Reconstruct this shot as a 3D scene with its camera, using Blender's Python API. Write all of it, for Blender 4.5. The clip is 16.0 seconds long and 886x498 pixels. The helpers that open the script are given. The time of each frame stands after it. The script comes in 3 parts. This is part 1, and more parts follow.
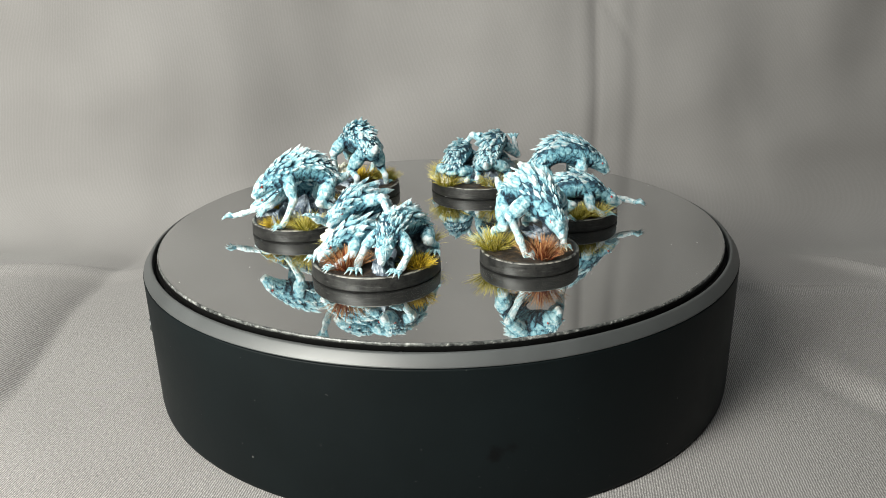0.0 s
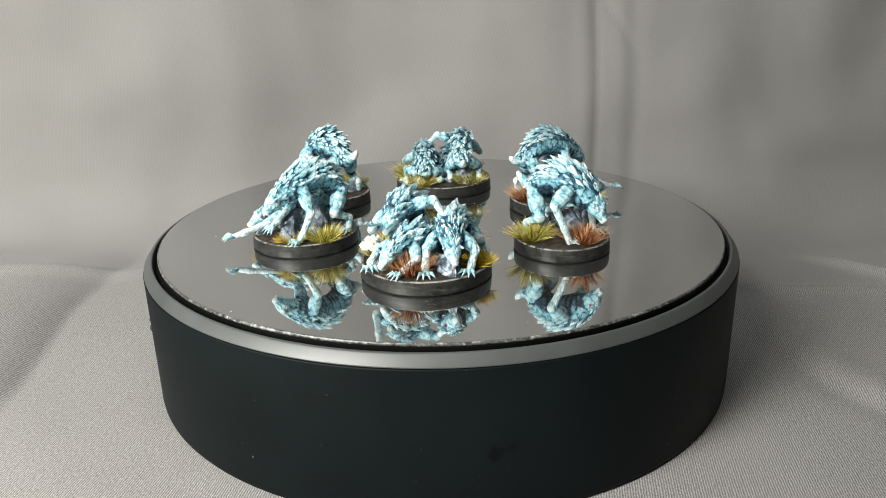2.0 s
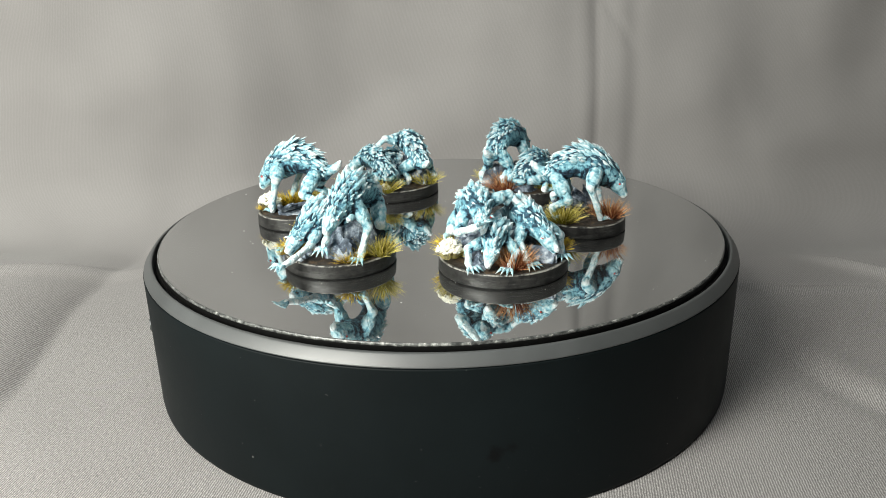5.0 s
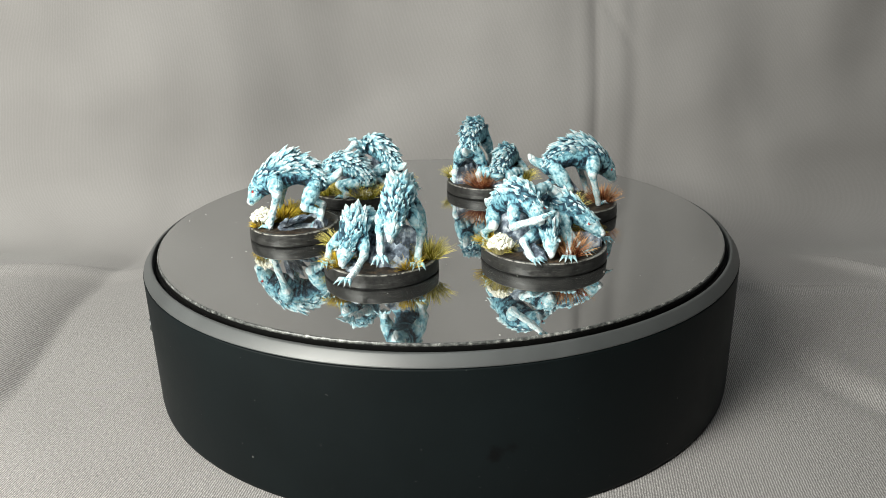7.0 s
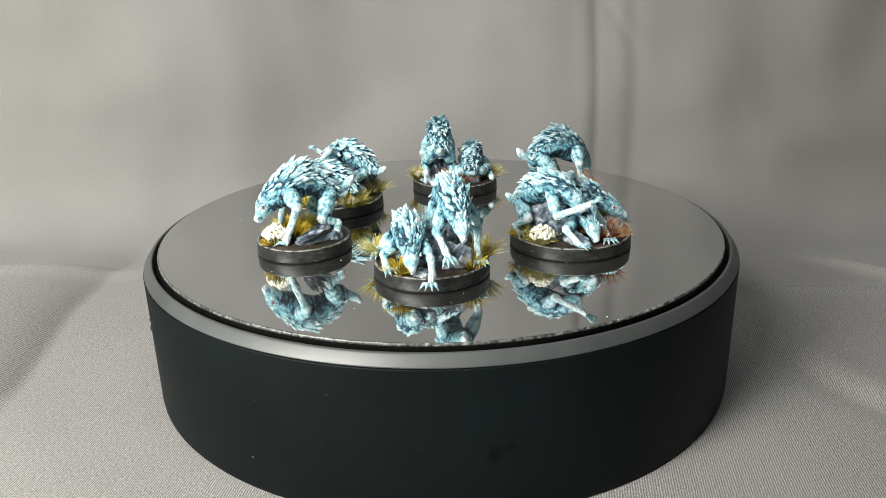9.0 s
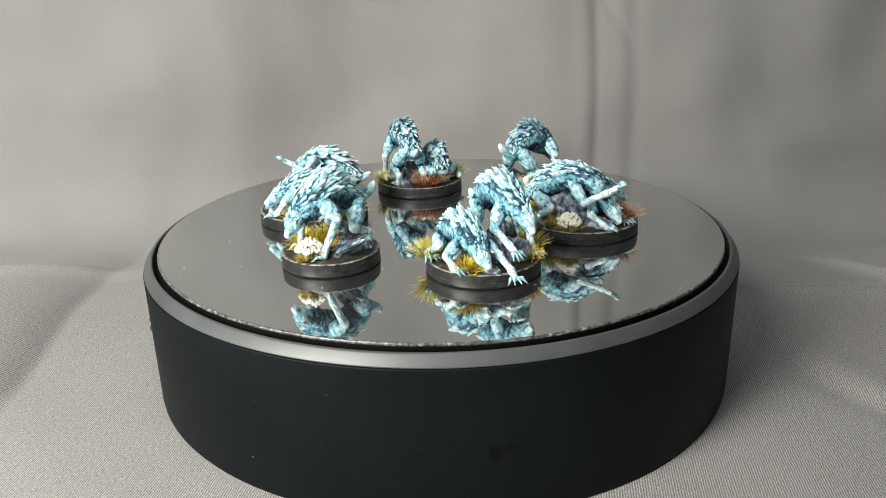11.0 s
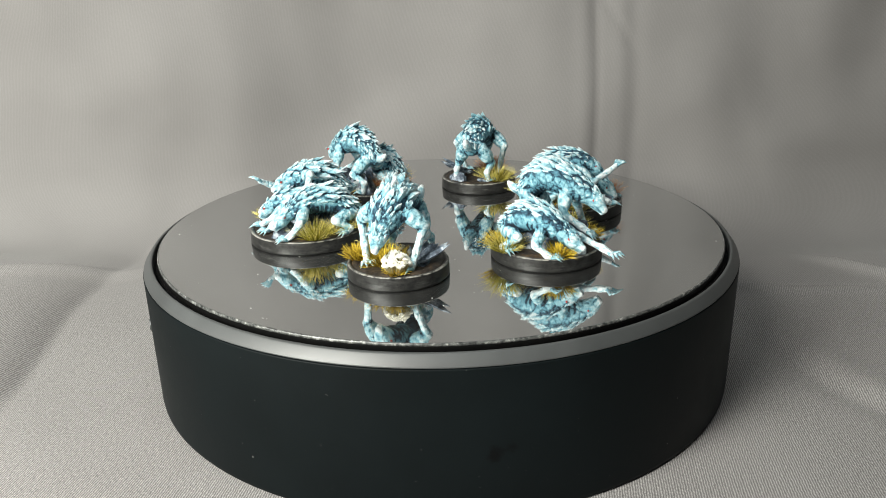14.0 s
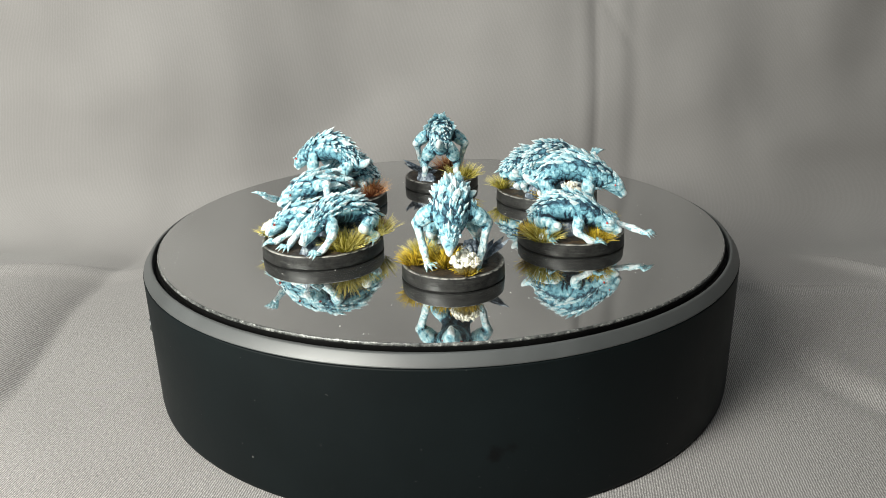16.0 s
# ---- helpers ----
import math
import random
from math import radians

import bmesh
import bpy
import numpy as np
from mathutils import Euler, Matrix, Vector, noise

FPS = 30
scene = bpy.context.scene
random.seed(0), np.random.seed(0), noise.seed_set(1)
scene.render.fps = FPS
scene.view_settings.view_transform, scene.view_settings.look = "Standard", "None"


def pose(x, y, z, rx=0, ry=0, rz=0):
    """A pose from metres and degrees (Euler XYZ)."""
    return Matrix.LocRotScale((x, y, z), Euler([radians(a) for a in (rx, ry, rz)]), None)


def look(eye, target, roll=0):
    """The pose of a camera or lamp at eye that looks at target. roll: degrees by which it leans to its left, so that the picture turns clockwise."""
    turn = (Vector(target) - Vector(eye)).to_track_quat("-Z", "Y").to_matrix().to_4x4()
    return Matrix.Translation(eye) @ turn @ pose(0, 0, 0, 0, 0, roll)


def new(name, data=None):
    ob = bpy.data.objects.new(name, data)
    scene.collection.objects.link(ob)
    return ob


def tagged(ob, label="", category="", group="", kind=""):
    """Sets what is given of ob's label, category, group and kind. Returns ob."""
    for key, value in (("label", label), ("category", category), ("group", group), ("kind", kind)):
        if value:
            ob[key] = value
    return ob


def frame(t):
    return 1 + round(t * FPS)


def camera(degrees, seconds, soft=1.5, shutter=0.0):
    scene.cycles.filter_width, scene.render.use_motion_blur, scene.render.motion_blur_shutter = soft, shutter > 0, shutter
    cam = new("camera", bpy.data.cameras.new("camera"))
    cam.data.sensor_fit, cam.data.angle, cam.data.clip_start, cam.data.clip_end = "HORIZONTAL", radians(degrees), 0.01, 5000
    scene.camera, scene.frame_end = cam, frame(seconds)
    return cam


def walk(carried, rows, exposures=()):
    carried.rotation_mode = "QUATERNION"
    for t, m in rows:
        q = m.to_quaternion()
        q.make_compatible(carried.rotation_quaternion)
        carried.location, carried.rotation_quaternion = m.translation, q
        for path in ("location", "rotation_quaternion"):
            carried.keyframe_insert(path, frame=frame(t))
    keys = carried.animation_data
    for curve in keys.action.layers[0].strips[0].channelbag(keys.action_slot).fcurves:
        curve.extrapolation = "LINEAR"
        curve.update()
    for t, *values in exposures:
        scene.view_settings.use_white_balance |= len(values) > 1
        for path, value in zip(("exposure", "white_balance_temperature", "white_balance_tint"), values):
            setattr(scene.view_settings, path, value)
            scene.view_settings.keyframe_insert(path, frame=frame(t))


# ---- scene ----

U = 0.079                      # radius of the round mirror
TOP = 0.499 * U                # height of the mirror's face above the cloth
SPIN = 9.121                   # degrees per second, anticlockwise from above
MM = 0.001

# ---------------------------------------------------------------- camera
cam = camera(60.2, 16.0, soft=0.9)
EYE = Vector((0.0, -2.7137 * U, TOP + 0.8734 * U))
PITCH, YAW = radians(19.966), radians(0.140)
AIM = EYE + Vector((math.sin(YAW) * math.cos(PITCH), math.cos(YAW) * math.cos(PITCH), -math.sin(PITCH)))
walk(cam, [(0.0, look(EYE, AIM, -1.295)), (16.0, look(EYE, AIM, -1.295))], exposures=[(0.0, 0.09), (16.0, 0.09)])

# ---------------------------------------------------------------- light
world = bpy.data.worlds.new("room_air")
scene.world = world
world.use_nodes = True
world.node_tree.nodes["Background"].inputs["Color"].default_value = (0.86, 0.95, 0.96, 1)
world.node_tree.nodes["Background"].inputs["Strength"].default_value = 0.13


def area(name, place, aim, width, height, power, colour):
    lamp = bpy.data.lights.new(name, "AREA")
    lamp.shape, lamp.size, lamp.size_y, lamp.energy, lamp.color = "RECTANGLE", width, height, power, colour
    ob = new(name, lamp)
    ob.matrix_world = look(place, aim)
    return ob


area("lamp_light_key", (-0.21, -0.29, 0.34), (-0.07, -0.07, 0.0), 0.16, 0.12, 1.45, (1.0, 0.985, 0.91))
# added fill without a known lamp: brightens the left cloth and drum
area("fill_light_left", (-0.25, -0.27, 0.20), (-0.13, -0.10, 0.0), 0.14, 0.12, 1.85, (0.97, 0.98, 0.90))
# unseen fill added under the ceiling for soft ambient light
area("fill_light_ceiling", (0.0, -0.3, 1.60), (0.0, -0.3, 0.0), 0.9, 0.9, 4.0, (0.90, 0.98, 1.0))


# ---------------------------------------------------------------- materials
def material(name, rough=0.6, metal=0.0, spec=0.5):
    m = bpy.data.materials.new(name)
    m.use_nodes = True
    b = m.node_tree.nodes["Principled BSDF"]
    b.inputs["Roughness"].default_value, b.inputs["Metallic"].default_value = rough, metal
    b.inputs["Specular IOR Level"].default_value = spec
    return m, m.node_tree, b


def node(tree, kind, **values):
    n = tree.nodes.new(kind)
    for key, value in values.items():
        n.inputs[key.replace("_", " ")].default_value = value
    return n


def ramp(tree, source, stops):
    r = tree.nodes.new("ShaderNodeValToRGB")
    while len(r.color_ramp.elements) < len(stops):
        r.color_ramp.elements.new(0.5)
    for e, (p, c) in zip(r.color_ramp.elements, stops):
        e.position, e.color = p, (*c, 1) if len(c) == 3 else c
    tree.links.new(source, r.inputs["Fac"])
    return r.outputs["Color"]


def objcoord(tree):
    return tree.nodes.new("ShaderNodeTexCoord").outputs["Object"]


def noise_of(tree, scale, detail=3.0, rough=0.5, vector=None):
    n = node(tree, "ShaderNodeTexNoise", Scale=scale, Detail=detail, Roughness=rough)
    tree.links.new(vector if vector else objcoord(tree), n.inputs["Vector"])
    return n.outputs["Fac"]


def math_of(tree, op, a, b):
    n = tree.nodes.new("ShaderNodeMath")
    n.operation = op
    for k, v in enumerate((a, b)):
        if isinstance(v, (int, float)):
            n.inputs[k].default_value = v
        else:
            tree.links.new(v, n.inputs[k])
    return n.outputs[0]


def bump(tree, bsdf, height, strength, distance):
    n = node(tree, "ShaderNodeBump", Strength=strength, Distance=distance)
    tree.links.new(height, n.inputs["Height"])
    tree.links.new(n.outputs["Normal"], bsdf.inputs["Normal"])


def paint_material():
    m, t, b = material("miniature_paint", 0.62, spec=0.3)
    a = t.nodes.new("ShaderNodeAttribute")
    a.attribute_name = "paint"
    grain = math_of(t, "MULTIPLY", math_of(t, "SUBTRACT", noise_of(t, 2300, 4, 0.7), 0.5), 0.42)
    patch = math_of(t, "MULTIPLY", math_of(t, "SUBTRACT", noise_of(t, 190, 2, 0.5), 0.5), 0.12)
    v = math_of(t, "ADD", math_of(t, "ADD", a.outputs["Fac"], grain), patch)
    warp = node(t, "ShaderNodeTexNoise", Scale=260, Detail=2)
    t.links.new(objcoord(t), warp.inputs["Vector"])
    shift = t.nodes.new("ShaderNodeVectorMath")
    shift.operation = "MULTIPLY_ADD"
    t.links.new(warp.outputs["Color"], shift.inputs[0])
    shift.inputs[1].default_value = (0.0040, 0.0040, 0.0026)
    t.links.new(objcoord(t), shift.inputs[2])
    crease = node(t, "ShaderNodeTexVoronoi", Scale=430)
    crease.feature = "DISTANCE_TO_EDGE"
    t.links.new(shift.outputs[0], crease.inputs["Vector"])
    # groove darkening and crest highlights painted into the colour along these creases
    groove = ramp(t, crease.outputs["Distance"], [(0.0, (1,) * 3), (0.03, (0.7,) * 3), (0.10, (0.12,) * 3), (0.22, (0,) * 3)])
    crest = ramp(t, crease.outputs["Distance"], [(0.16, (0,) * 3), (0.42, (1,) * 3)])
    v = math_of(t, "SUBTRACT", v, math_of(t, "MULTIPLY", groove, 0.15))
    v = math_of(t, "ADD", v, math_of(t, "MULTIPLY", crest, 0.10))
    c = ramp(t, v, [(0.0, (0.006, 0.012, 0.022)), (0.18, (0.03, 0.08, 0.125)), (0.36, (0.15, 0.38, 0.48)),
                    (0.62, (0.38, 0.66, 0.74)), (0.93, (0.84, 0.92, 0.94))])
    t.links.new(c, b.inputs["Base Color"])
    bump(t, b, math_of(t, "SUBTRACT", noise_of(t, 1500, 4, 0.65), math_of(t, "MULTIPLY", groove, 0.45)), 0.9, 0.0005)
    return m


def eye_material():
    m, t, b = material("eye_red", 0.35)
    b.inputs["Base Color"].default_value = (0.62, 0.07, 0.05, 1)
    return m


def rock_material():
    m, t, b = material("painted_rock", 0.7)
    c = ramp(t, noise_of(t, 420, 5, 0.65), [(0.28, (0.012, 0.016, 0.025)), (0.46, (0.075, 0.10, 0.135)), (0.56, (0.26, 0.31, 0.37)), (0.68, (0.64, 0.69, 0.72))])
    t.links.new(c, b.inputs["Base Color"])
    bump(t, b, noise_of(t, 700, 4, 0.6), 0.7, 0.0004)
    return m


def earth_material():
    m, t, b = material("base_earth", 0.55)
    c = ramp(t, noise_of(t, 480, 5, 0.7), [(0.3, (0.006, 0.005, 0.005)), (0.5, (0.03, 0.022, 0.016)), (0.66, (0.10, 0.065, 0.035)), (0.8, (0.28, 0.27, 0.25))])
    t.links.new(c, b.inputs["Base Color"])
    bump(t, b, noise_of(t, 900, 4, 0.6), 0.9, 0.0005)
    return m


def base_material():
    m, t, b = material("base_black", 0.42, spec=0.35)
    mp = node(t, "ShaderNodeMapping", Scale=(1, 1, 9))
    t.links.new(objcoord(t), mp.inputs["Vector"])
    streak = noise_of(t, 260, 4, 0.65, mp.outputs["Vector"])
    c = ramp(t, streak, [(0.30, (0.006, 0.006, 0.006)), (0.55, (0.014, 0.014, 0.014)), (0.68, (0.04, 0.04, 0.039)), (0.76, (0.32, 0.31, 0.29))])
    t.links.new(c, b.inputs["Base Color"])
    t.links.new(ramp(t, streak, [(0.3, (0.34,) * 3), (0.8, (0.58,) * 3)]), b.inputs["Roughness"])
    a = t.nodes.new("ShaderNodeAttribute")
    a.attribute_name = "paint"
    worn = math_of(t, "MULTIPLY", a.outputs["Fac"], ramp(t, noise_of(t, 700, 4, 0.7), [(0.40, (0,) * 3), (0.56, (1,) * 3)]))
    mix = t.nodes.new("ShaderNodeMixRGB")
    mix.inputs["Color2"].default_value = (0.33, 0.32, 0.29, 1)
    t.links.new(worn, mix.inputs["Fac"])
    t.links.new(c, mix.inputs["Color1"])
    t.links.new(mix.outputs["Color"], b.inputs["Base Color"])
    bump(t, b, streak, 0.2, 0.0002)
    return m


def blade_material(name, root, tip):
    m, t, b = material(name, 0.6, spec=0.25)
    a = t.nodes.new("ShaderNodeAttribute")
    a.attribute_name = "paint"
    g = t.nodes.new("ShaderNodeNewGeometry")
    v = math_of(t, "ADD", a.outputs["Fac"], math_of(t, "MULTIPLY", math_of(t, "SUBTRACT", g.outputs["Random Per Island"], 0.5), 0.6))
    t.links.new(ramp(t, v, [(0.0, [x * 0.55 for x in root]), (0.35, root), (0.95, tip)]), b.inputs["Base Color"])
    return m


def mirror_material():
    m, t, b = material("mirror_silver", 0.03, 1.0)
    b.inputs["Base Color"].default_value = (0.58, 0.59, 0.59, 1)
    n = noise_of(t, 60, 4, 0.6)
    t.links.new(ramp(t, n, [(0.4, (0.022,) * 3), (0.75, (0.05,) * 3)]), b.inputs["Roughness"])
    haze = node(t, "ShaderNodeBsdfDiffuse", Color=(0.5, 0.5, 0.49, 1))      # pale haze mixed in to lift the dark reflections, with thin dust
    mix = t.nodes.new("ShaderNodeMixShader")
    t.links.new(ramp(t, noise_of(t, 45, 4, 0.6), [(0.3, (0.014,) * 3), (0.75, (0.036,) * 3)]), mix.inputs[0])
    t.links.new(b.outputs[0], mix.inputs[1])
    t.links.new(haze.outputs[0], mix.inputs[2])
    t.links.new(mix.outputs[0], t.nodes["Material Output"].inputs["Surface"])
    return m


def edge_material():
    m, t, b = material("ground_glass_edge", 0.3, spec=0.6)
    n = noise_of(t, 900, 4, 0.7)
    t.links.new(ramp(t, n, [(0.38, (0.02, 0.021, 0.021)), (0.55, (0.13, 0.135, 0.13)), (0.72, (0.55, 0.55, 0.52))]), b.inputs["Base Color"])
    bump(t, b, n, 0.5, 0.0003)
    return m


def felt_material():
    m, t, b = material("black_felt", 0.95, spec=0.1)
    n = noise_of(t, 1500, 3, 0.7)
    t.links.new(ramp(t, n, [(0.5, (0.004, 0.004, 0.004)), (0.70, (0.02, 0.02, 0.02)), (0.78, (0.3, 0.28, 0.25))]), b.inputs["Base Color"])
    return m


def plastic_material(name, colour, rough, spec=0.5):
    m, t, b = material(name, rough, spec=spec)
    n = noise_of(t, 35, 5, 0.6)
    speck = noise_of(t, 1300, 2, 0.5)
    c1 = ramp(t, n, [(0.3, [x * 0.8 for x in colour]), (0.75, [x * 1.3 for x in colour])])
    mix = t.nodes.new("ShaderNodeMixRGB")
    mix.inputs["Color2"].default_value = (0.22, 0.21, 0.20, 1)
    t.links.new(c1, mix.inputs["Color1"])
    t.links.new(ramp(t, speck, [(0.77, (0,) * 3), (0.80, (1,) * 3)]), mix.inputs["Fac"])
    t.links.new(mix.outputs["Color"], b.inputs["Base Color"])
    t.links.new(ramp(t, n, [(0.3, (rough - 0.05,) * 3), (0.75, (rough + 0.08,) * 3)]), b.inputs["Roughness"])
    bump(t, b, noise_of(t, 1400, 2, 0.5), 0.08, 0.0002)
    return m


def cloth_material():
    m, t, b = material("grey_twill", 0.8, spec=0.25)
    uv = t.nodes.new("ShaderNodeTexCoord").outputs["UV"]

    def ribs(scale, turn, distortion):
        mp = node(t, "ShaderNodeMapping", Rotation=(0, 0, radians(turn)))
        t.links.new(uv, mp.inputs["Vector"])
        w = node(t, "ShaderNodeTexWave", Scale=scale, Distortion=distortion, Detail=2)
        w.inputs["Detail Scale"].default_value = 1.6
        w.wave_type, w.bands_direction = "BANDS", "X"
        t.links.new(mp.outputs["Vector"], w.inputs["Vector"])
        return w.outputs["Fac"]

    rib = ribs(540, 9, 3.0)                             # twill ribs
    pick = ribs(700, 78, 3.0)                           # crossing threads that break them up
    slub = noise_of(t, 1500, 3, 0.65, uv)
    weave = math_of(t, "ADD", math_of(t, "MULTIPLY", rib, 0.40), math_of(t, "MULTIPLY", math_of(t, "MULTIPLY", rib, pick), 0.30))
    v = math_of(t, "ADD", math_of(t, "MULTIPLY", weave, 0.55), math_of(t, "MULTIPLY", slub, 0.55))
    split = t.nodes.new("ShaderNodeSeparateXYZ")
    t.links.new(uv, split.inputs[0])
    taut = ramp(t, split.outputs["Y"], [(4.75 * U, (1,) * 3), (5.5 * U, (0.10,) * 3)])      # the hung part is stretched smooth
    v = math_of(t, "ADD", math_of(t, "MULTIPLY", math_of(t, "SUBTRACT", v, 0.47), taut), 0.47)
    big = noise_of(t, 14, 4, 0.55, uv)
    v = math_of(t, "ADD", v, math_of(t, "MULTIPLY", math_of(t, "SUBTRACT", big, 0.5), 0.09))
    c = ramp(t, v, [(0.22, (0.125, 0.117, 0.115)), (0.45, (0.270, 0.259, 0.254)), (0.70, (0.51, 0.490, 0.481))])
    t.links.new(c, b.inputs["Base Color"])
    b.inputs["Sheen Weight"].default_value = 0.12
    bump(t, b, math_of(t, "MULTIPLY", weave, taut), 0.35, 0.0003)
    return m


def wall_material(name, colour):
    m, t, b = material(name, 0.85)
    t.links.new(ramp(t, noise_of(t, 3, 4, 0.5), [(0.3, [x * 0.93 for x in colour]), (0.7, colour)]), b.inputs["Base Color"])
    return m


PAINT, RED_EYE, ROCK, EARTH, BASE = paint_material(), eye_material(), rock_material(), earth_material(), base_material()
YELLOW = blade_material("blade_yellow", (0.26, 0.17, 0.008), (0.86, 0.62, 0.06))
STRAW = blade_material("blade_straw", (0.30, 0.26, 0.012), (0.88, 0.76, 0.26))
RUST = blade_material("blade_rust", (0.26, 0.055, 0.02), (0.68, 0.40, 0.18))
FLOWER = blade_material("flower_cream", (0.66, 0.58, 0.30), (0.92, 0.90, 0.80))
MIRROR, EDGE, FELT = mirror_material(), edge_material(), felt_material()
BODY = plastic_material("turntable_black", (0.0036, 0.0060, 0.0067), 0.55, 0.12)
GAP = plastic_material("glass_edge_dark", (0.006, 0.006, 0.006), 0.30, 0.4)
RIM = plastic_material("turntable_rim", (0.06, 0.064, 0.065), 0.46, 0.85)
CLOTH = cloth_material()


def smudge(mat, spots):
    """Greasy dark finger marks on a plastic surface: centre and radius of each, with ragged edges."""
    t = mat.node_tree
    b = t.nodes["Principled BSDF"]
    colour = b.inputs["Base Color"].links[0].from_socket
    rag = math_of(t, "MULTIPLY", noise_of(t, 260, 4, 0.7), 0.006)
    for centre, radius in spots:
        d = t.nodes.new("ShaderNodeVectorMath")
        d.operation = "DISTANCE"
        t.links.new(objcoord(t), d.inputs[0])
        d.inputs[1].default_value = centre
        fac = ramp(t, math_of(t, "DIVIDE", math_of(t, "ADD", d.outputs["Value"], rag), radius), [(0.75, (1,) * 3), (1.0, (0,) * 3)])
        mix = t.nodes.new("ShaderNodeMixRGB")
        mix.inputs["Color2"].default_value = (0.0022, 0.0030, 0.0034, 1)
        t.links.new(fac, mix.inputs["Fac"])
        t.links.new(colour, mix.inputs["Color1"])
        colour = mix.outputs["Color"]
    t.links.new(colour, b.inputs["Base Color"])


smudge(BODY, [((0.125 * U, -1.04 * U, 0.20 * U), 0.0050), ((0.175 * U, -1.034 * U, 0.215 * U), 0.0044)])


# ---------------------------------------------------------------- mesh helpers
def mesh_of(name, verts, faces, mats, paint=None, slots=None, smooth=True):
    me = bpy.data.meshes.new(name)
    me.from_pydata([tuple(v) for v in verts], [], [tuple(int(i) for i in f) for f in faces])
    for m in mats:
        me.materials.append(m)
    me.polygons.foreach_set("use_smooth", [smooth] * len(me.polygons))
    if slots is not None:
        me.polygons.foreach_set("material_index", [int(s) for s in slots])
    if paint is not None:
        at = me.attributes.new("paint", "FLOAT", "POINT")
        at.data.foreach_set("value", [float(x) for x in paint])
    me.update()
    return me


def child(name, me, parent, label=""):
    ob = new(name, me)
    ob.parent = parent
    return tagged(ob, label)


def lathe(profile, n=192):
    """Closed surface of revolution from (radius, z) pairs; radius 0 ends close it."""
    verts, faces, rows = [], [], []
    for r, z in profile:
        if r == 0:
            rows.append([len(verts)] * n)
            verts.append((0, 0, z))
        else:
            rows.append(list(range(len(verts), len(verts) + n)))
            verts += [(r * math.cos(2 * math.pi * k / n), r * math.sin(2 * math.pi * k / n), z) for k in range(n)]
    for a, b in zip(rows, rows[1:]):
        for k in range(n):
            q = [a[k], a[(k + 1) % n], b[(k + 1) % n], b[k]]
            q = [x for j, x in enumerate(q) if x not in q[:j]]
            if len(q) > 2:
                faces.append(q)
    return verts, faces


def surface_net(f, lo, h):
    """Smooth closed surface where the field f, on a grid from lo with step h, passes zero."""
    s = f < 0
    nx, ny, nz = f.shape
    corner = [(i, j, k) for i in (0, 1) for j in (0, 1) for k in (0, 1)]
    cut = lambda a, c: a[c[0]:nx - 1 + c[0], c[1]:ny - 1 + c[1], c[2]:nz - 1 + c[2]]
    total = np.zeros((nx - 1, ny - 1, nz - 1, 3))
    count = np.zeros((nx - 1, ny - 1, nz - 1))
    for c in corner:
        for ax in range(3):
            if c[ax]:
                continue
            d = list(c)
            d[ax] = 1
            fa, fb = cut(f, c), cut(f, d)
            hit = (fa < 0) != (fb < 0)
            t = np.where(hit, fa / np.where(hit, fa - fb, 1), 0)
            for q in range(3):
                total[..., q] += np.where(hit, c[q] + (t if q == ax else 0), 0)
            count += hit
    live = count > 0
    index = -np.ones(live.shape, int)
    index[live] = np.arange(live.sum())
    cells = np.argwhere(live)
    verts = (cells + total[live] / count[live][:, None]) * h + lo
    faces = []
    for ax in range(3):
        b, c = (ax + 1) % 3, (ax + 2) % 3
        sl = [slice(None)] * 3
        sl2 = [slice(None)] * 3
        sl[ax], sl2[ax] = slice(0, -1), slice(1, None)
        flip = s[tuple(sl)] != s[tuple(sl2)]
        e = np.argwhere(flip)
        e = e[(e[:, b] > 0) & (e[:, c] > 0) & (e[:, b] < f.shape[b] - 1) & (e[:, c] < f.shape[c] - 1)]
        inside = s[tuple(e.T)]
        quad = []
        for db, dc in ((1, 1), (0, 1), (0, 0), (1, 0)):
            g = e.copy()
            g[:, b] -= db
            g[:, c] -= dc
            quad.append(index[tuple(g.T)])
        quad = np.stack(quad, 1)
        quad[~inside] = quad[~inside][:, ::-1]
        faces.append(quad)
    return verts, np.concatenate(faces)


def spline(points, n):
    """n samples of a smooth curve through rows of numbers."""
    p = np.array(points, float)
    p = np.vstack([2 * p[0] - p[1], p, 2 * p[-1] - p[-2]])
    out = []
    for u in np.linspace(0, len(p) - 3 - 1e-6, n):
        i, t = int(u), u - int(u)
        a, b, c, d = p[i:i + 4]
        out.append(0.5 * (2 * b + (c - a) * t + (2 * a - 5 * b + 4 * c - d) * t * t + (3 * b - a - 3 * c + d) * t ** 3))
    return np.array(out)


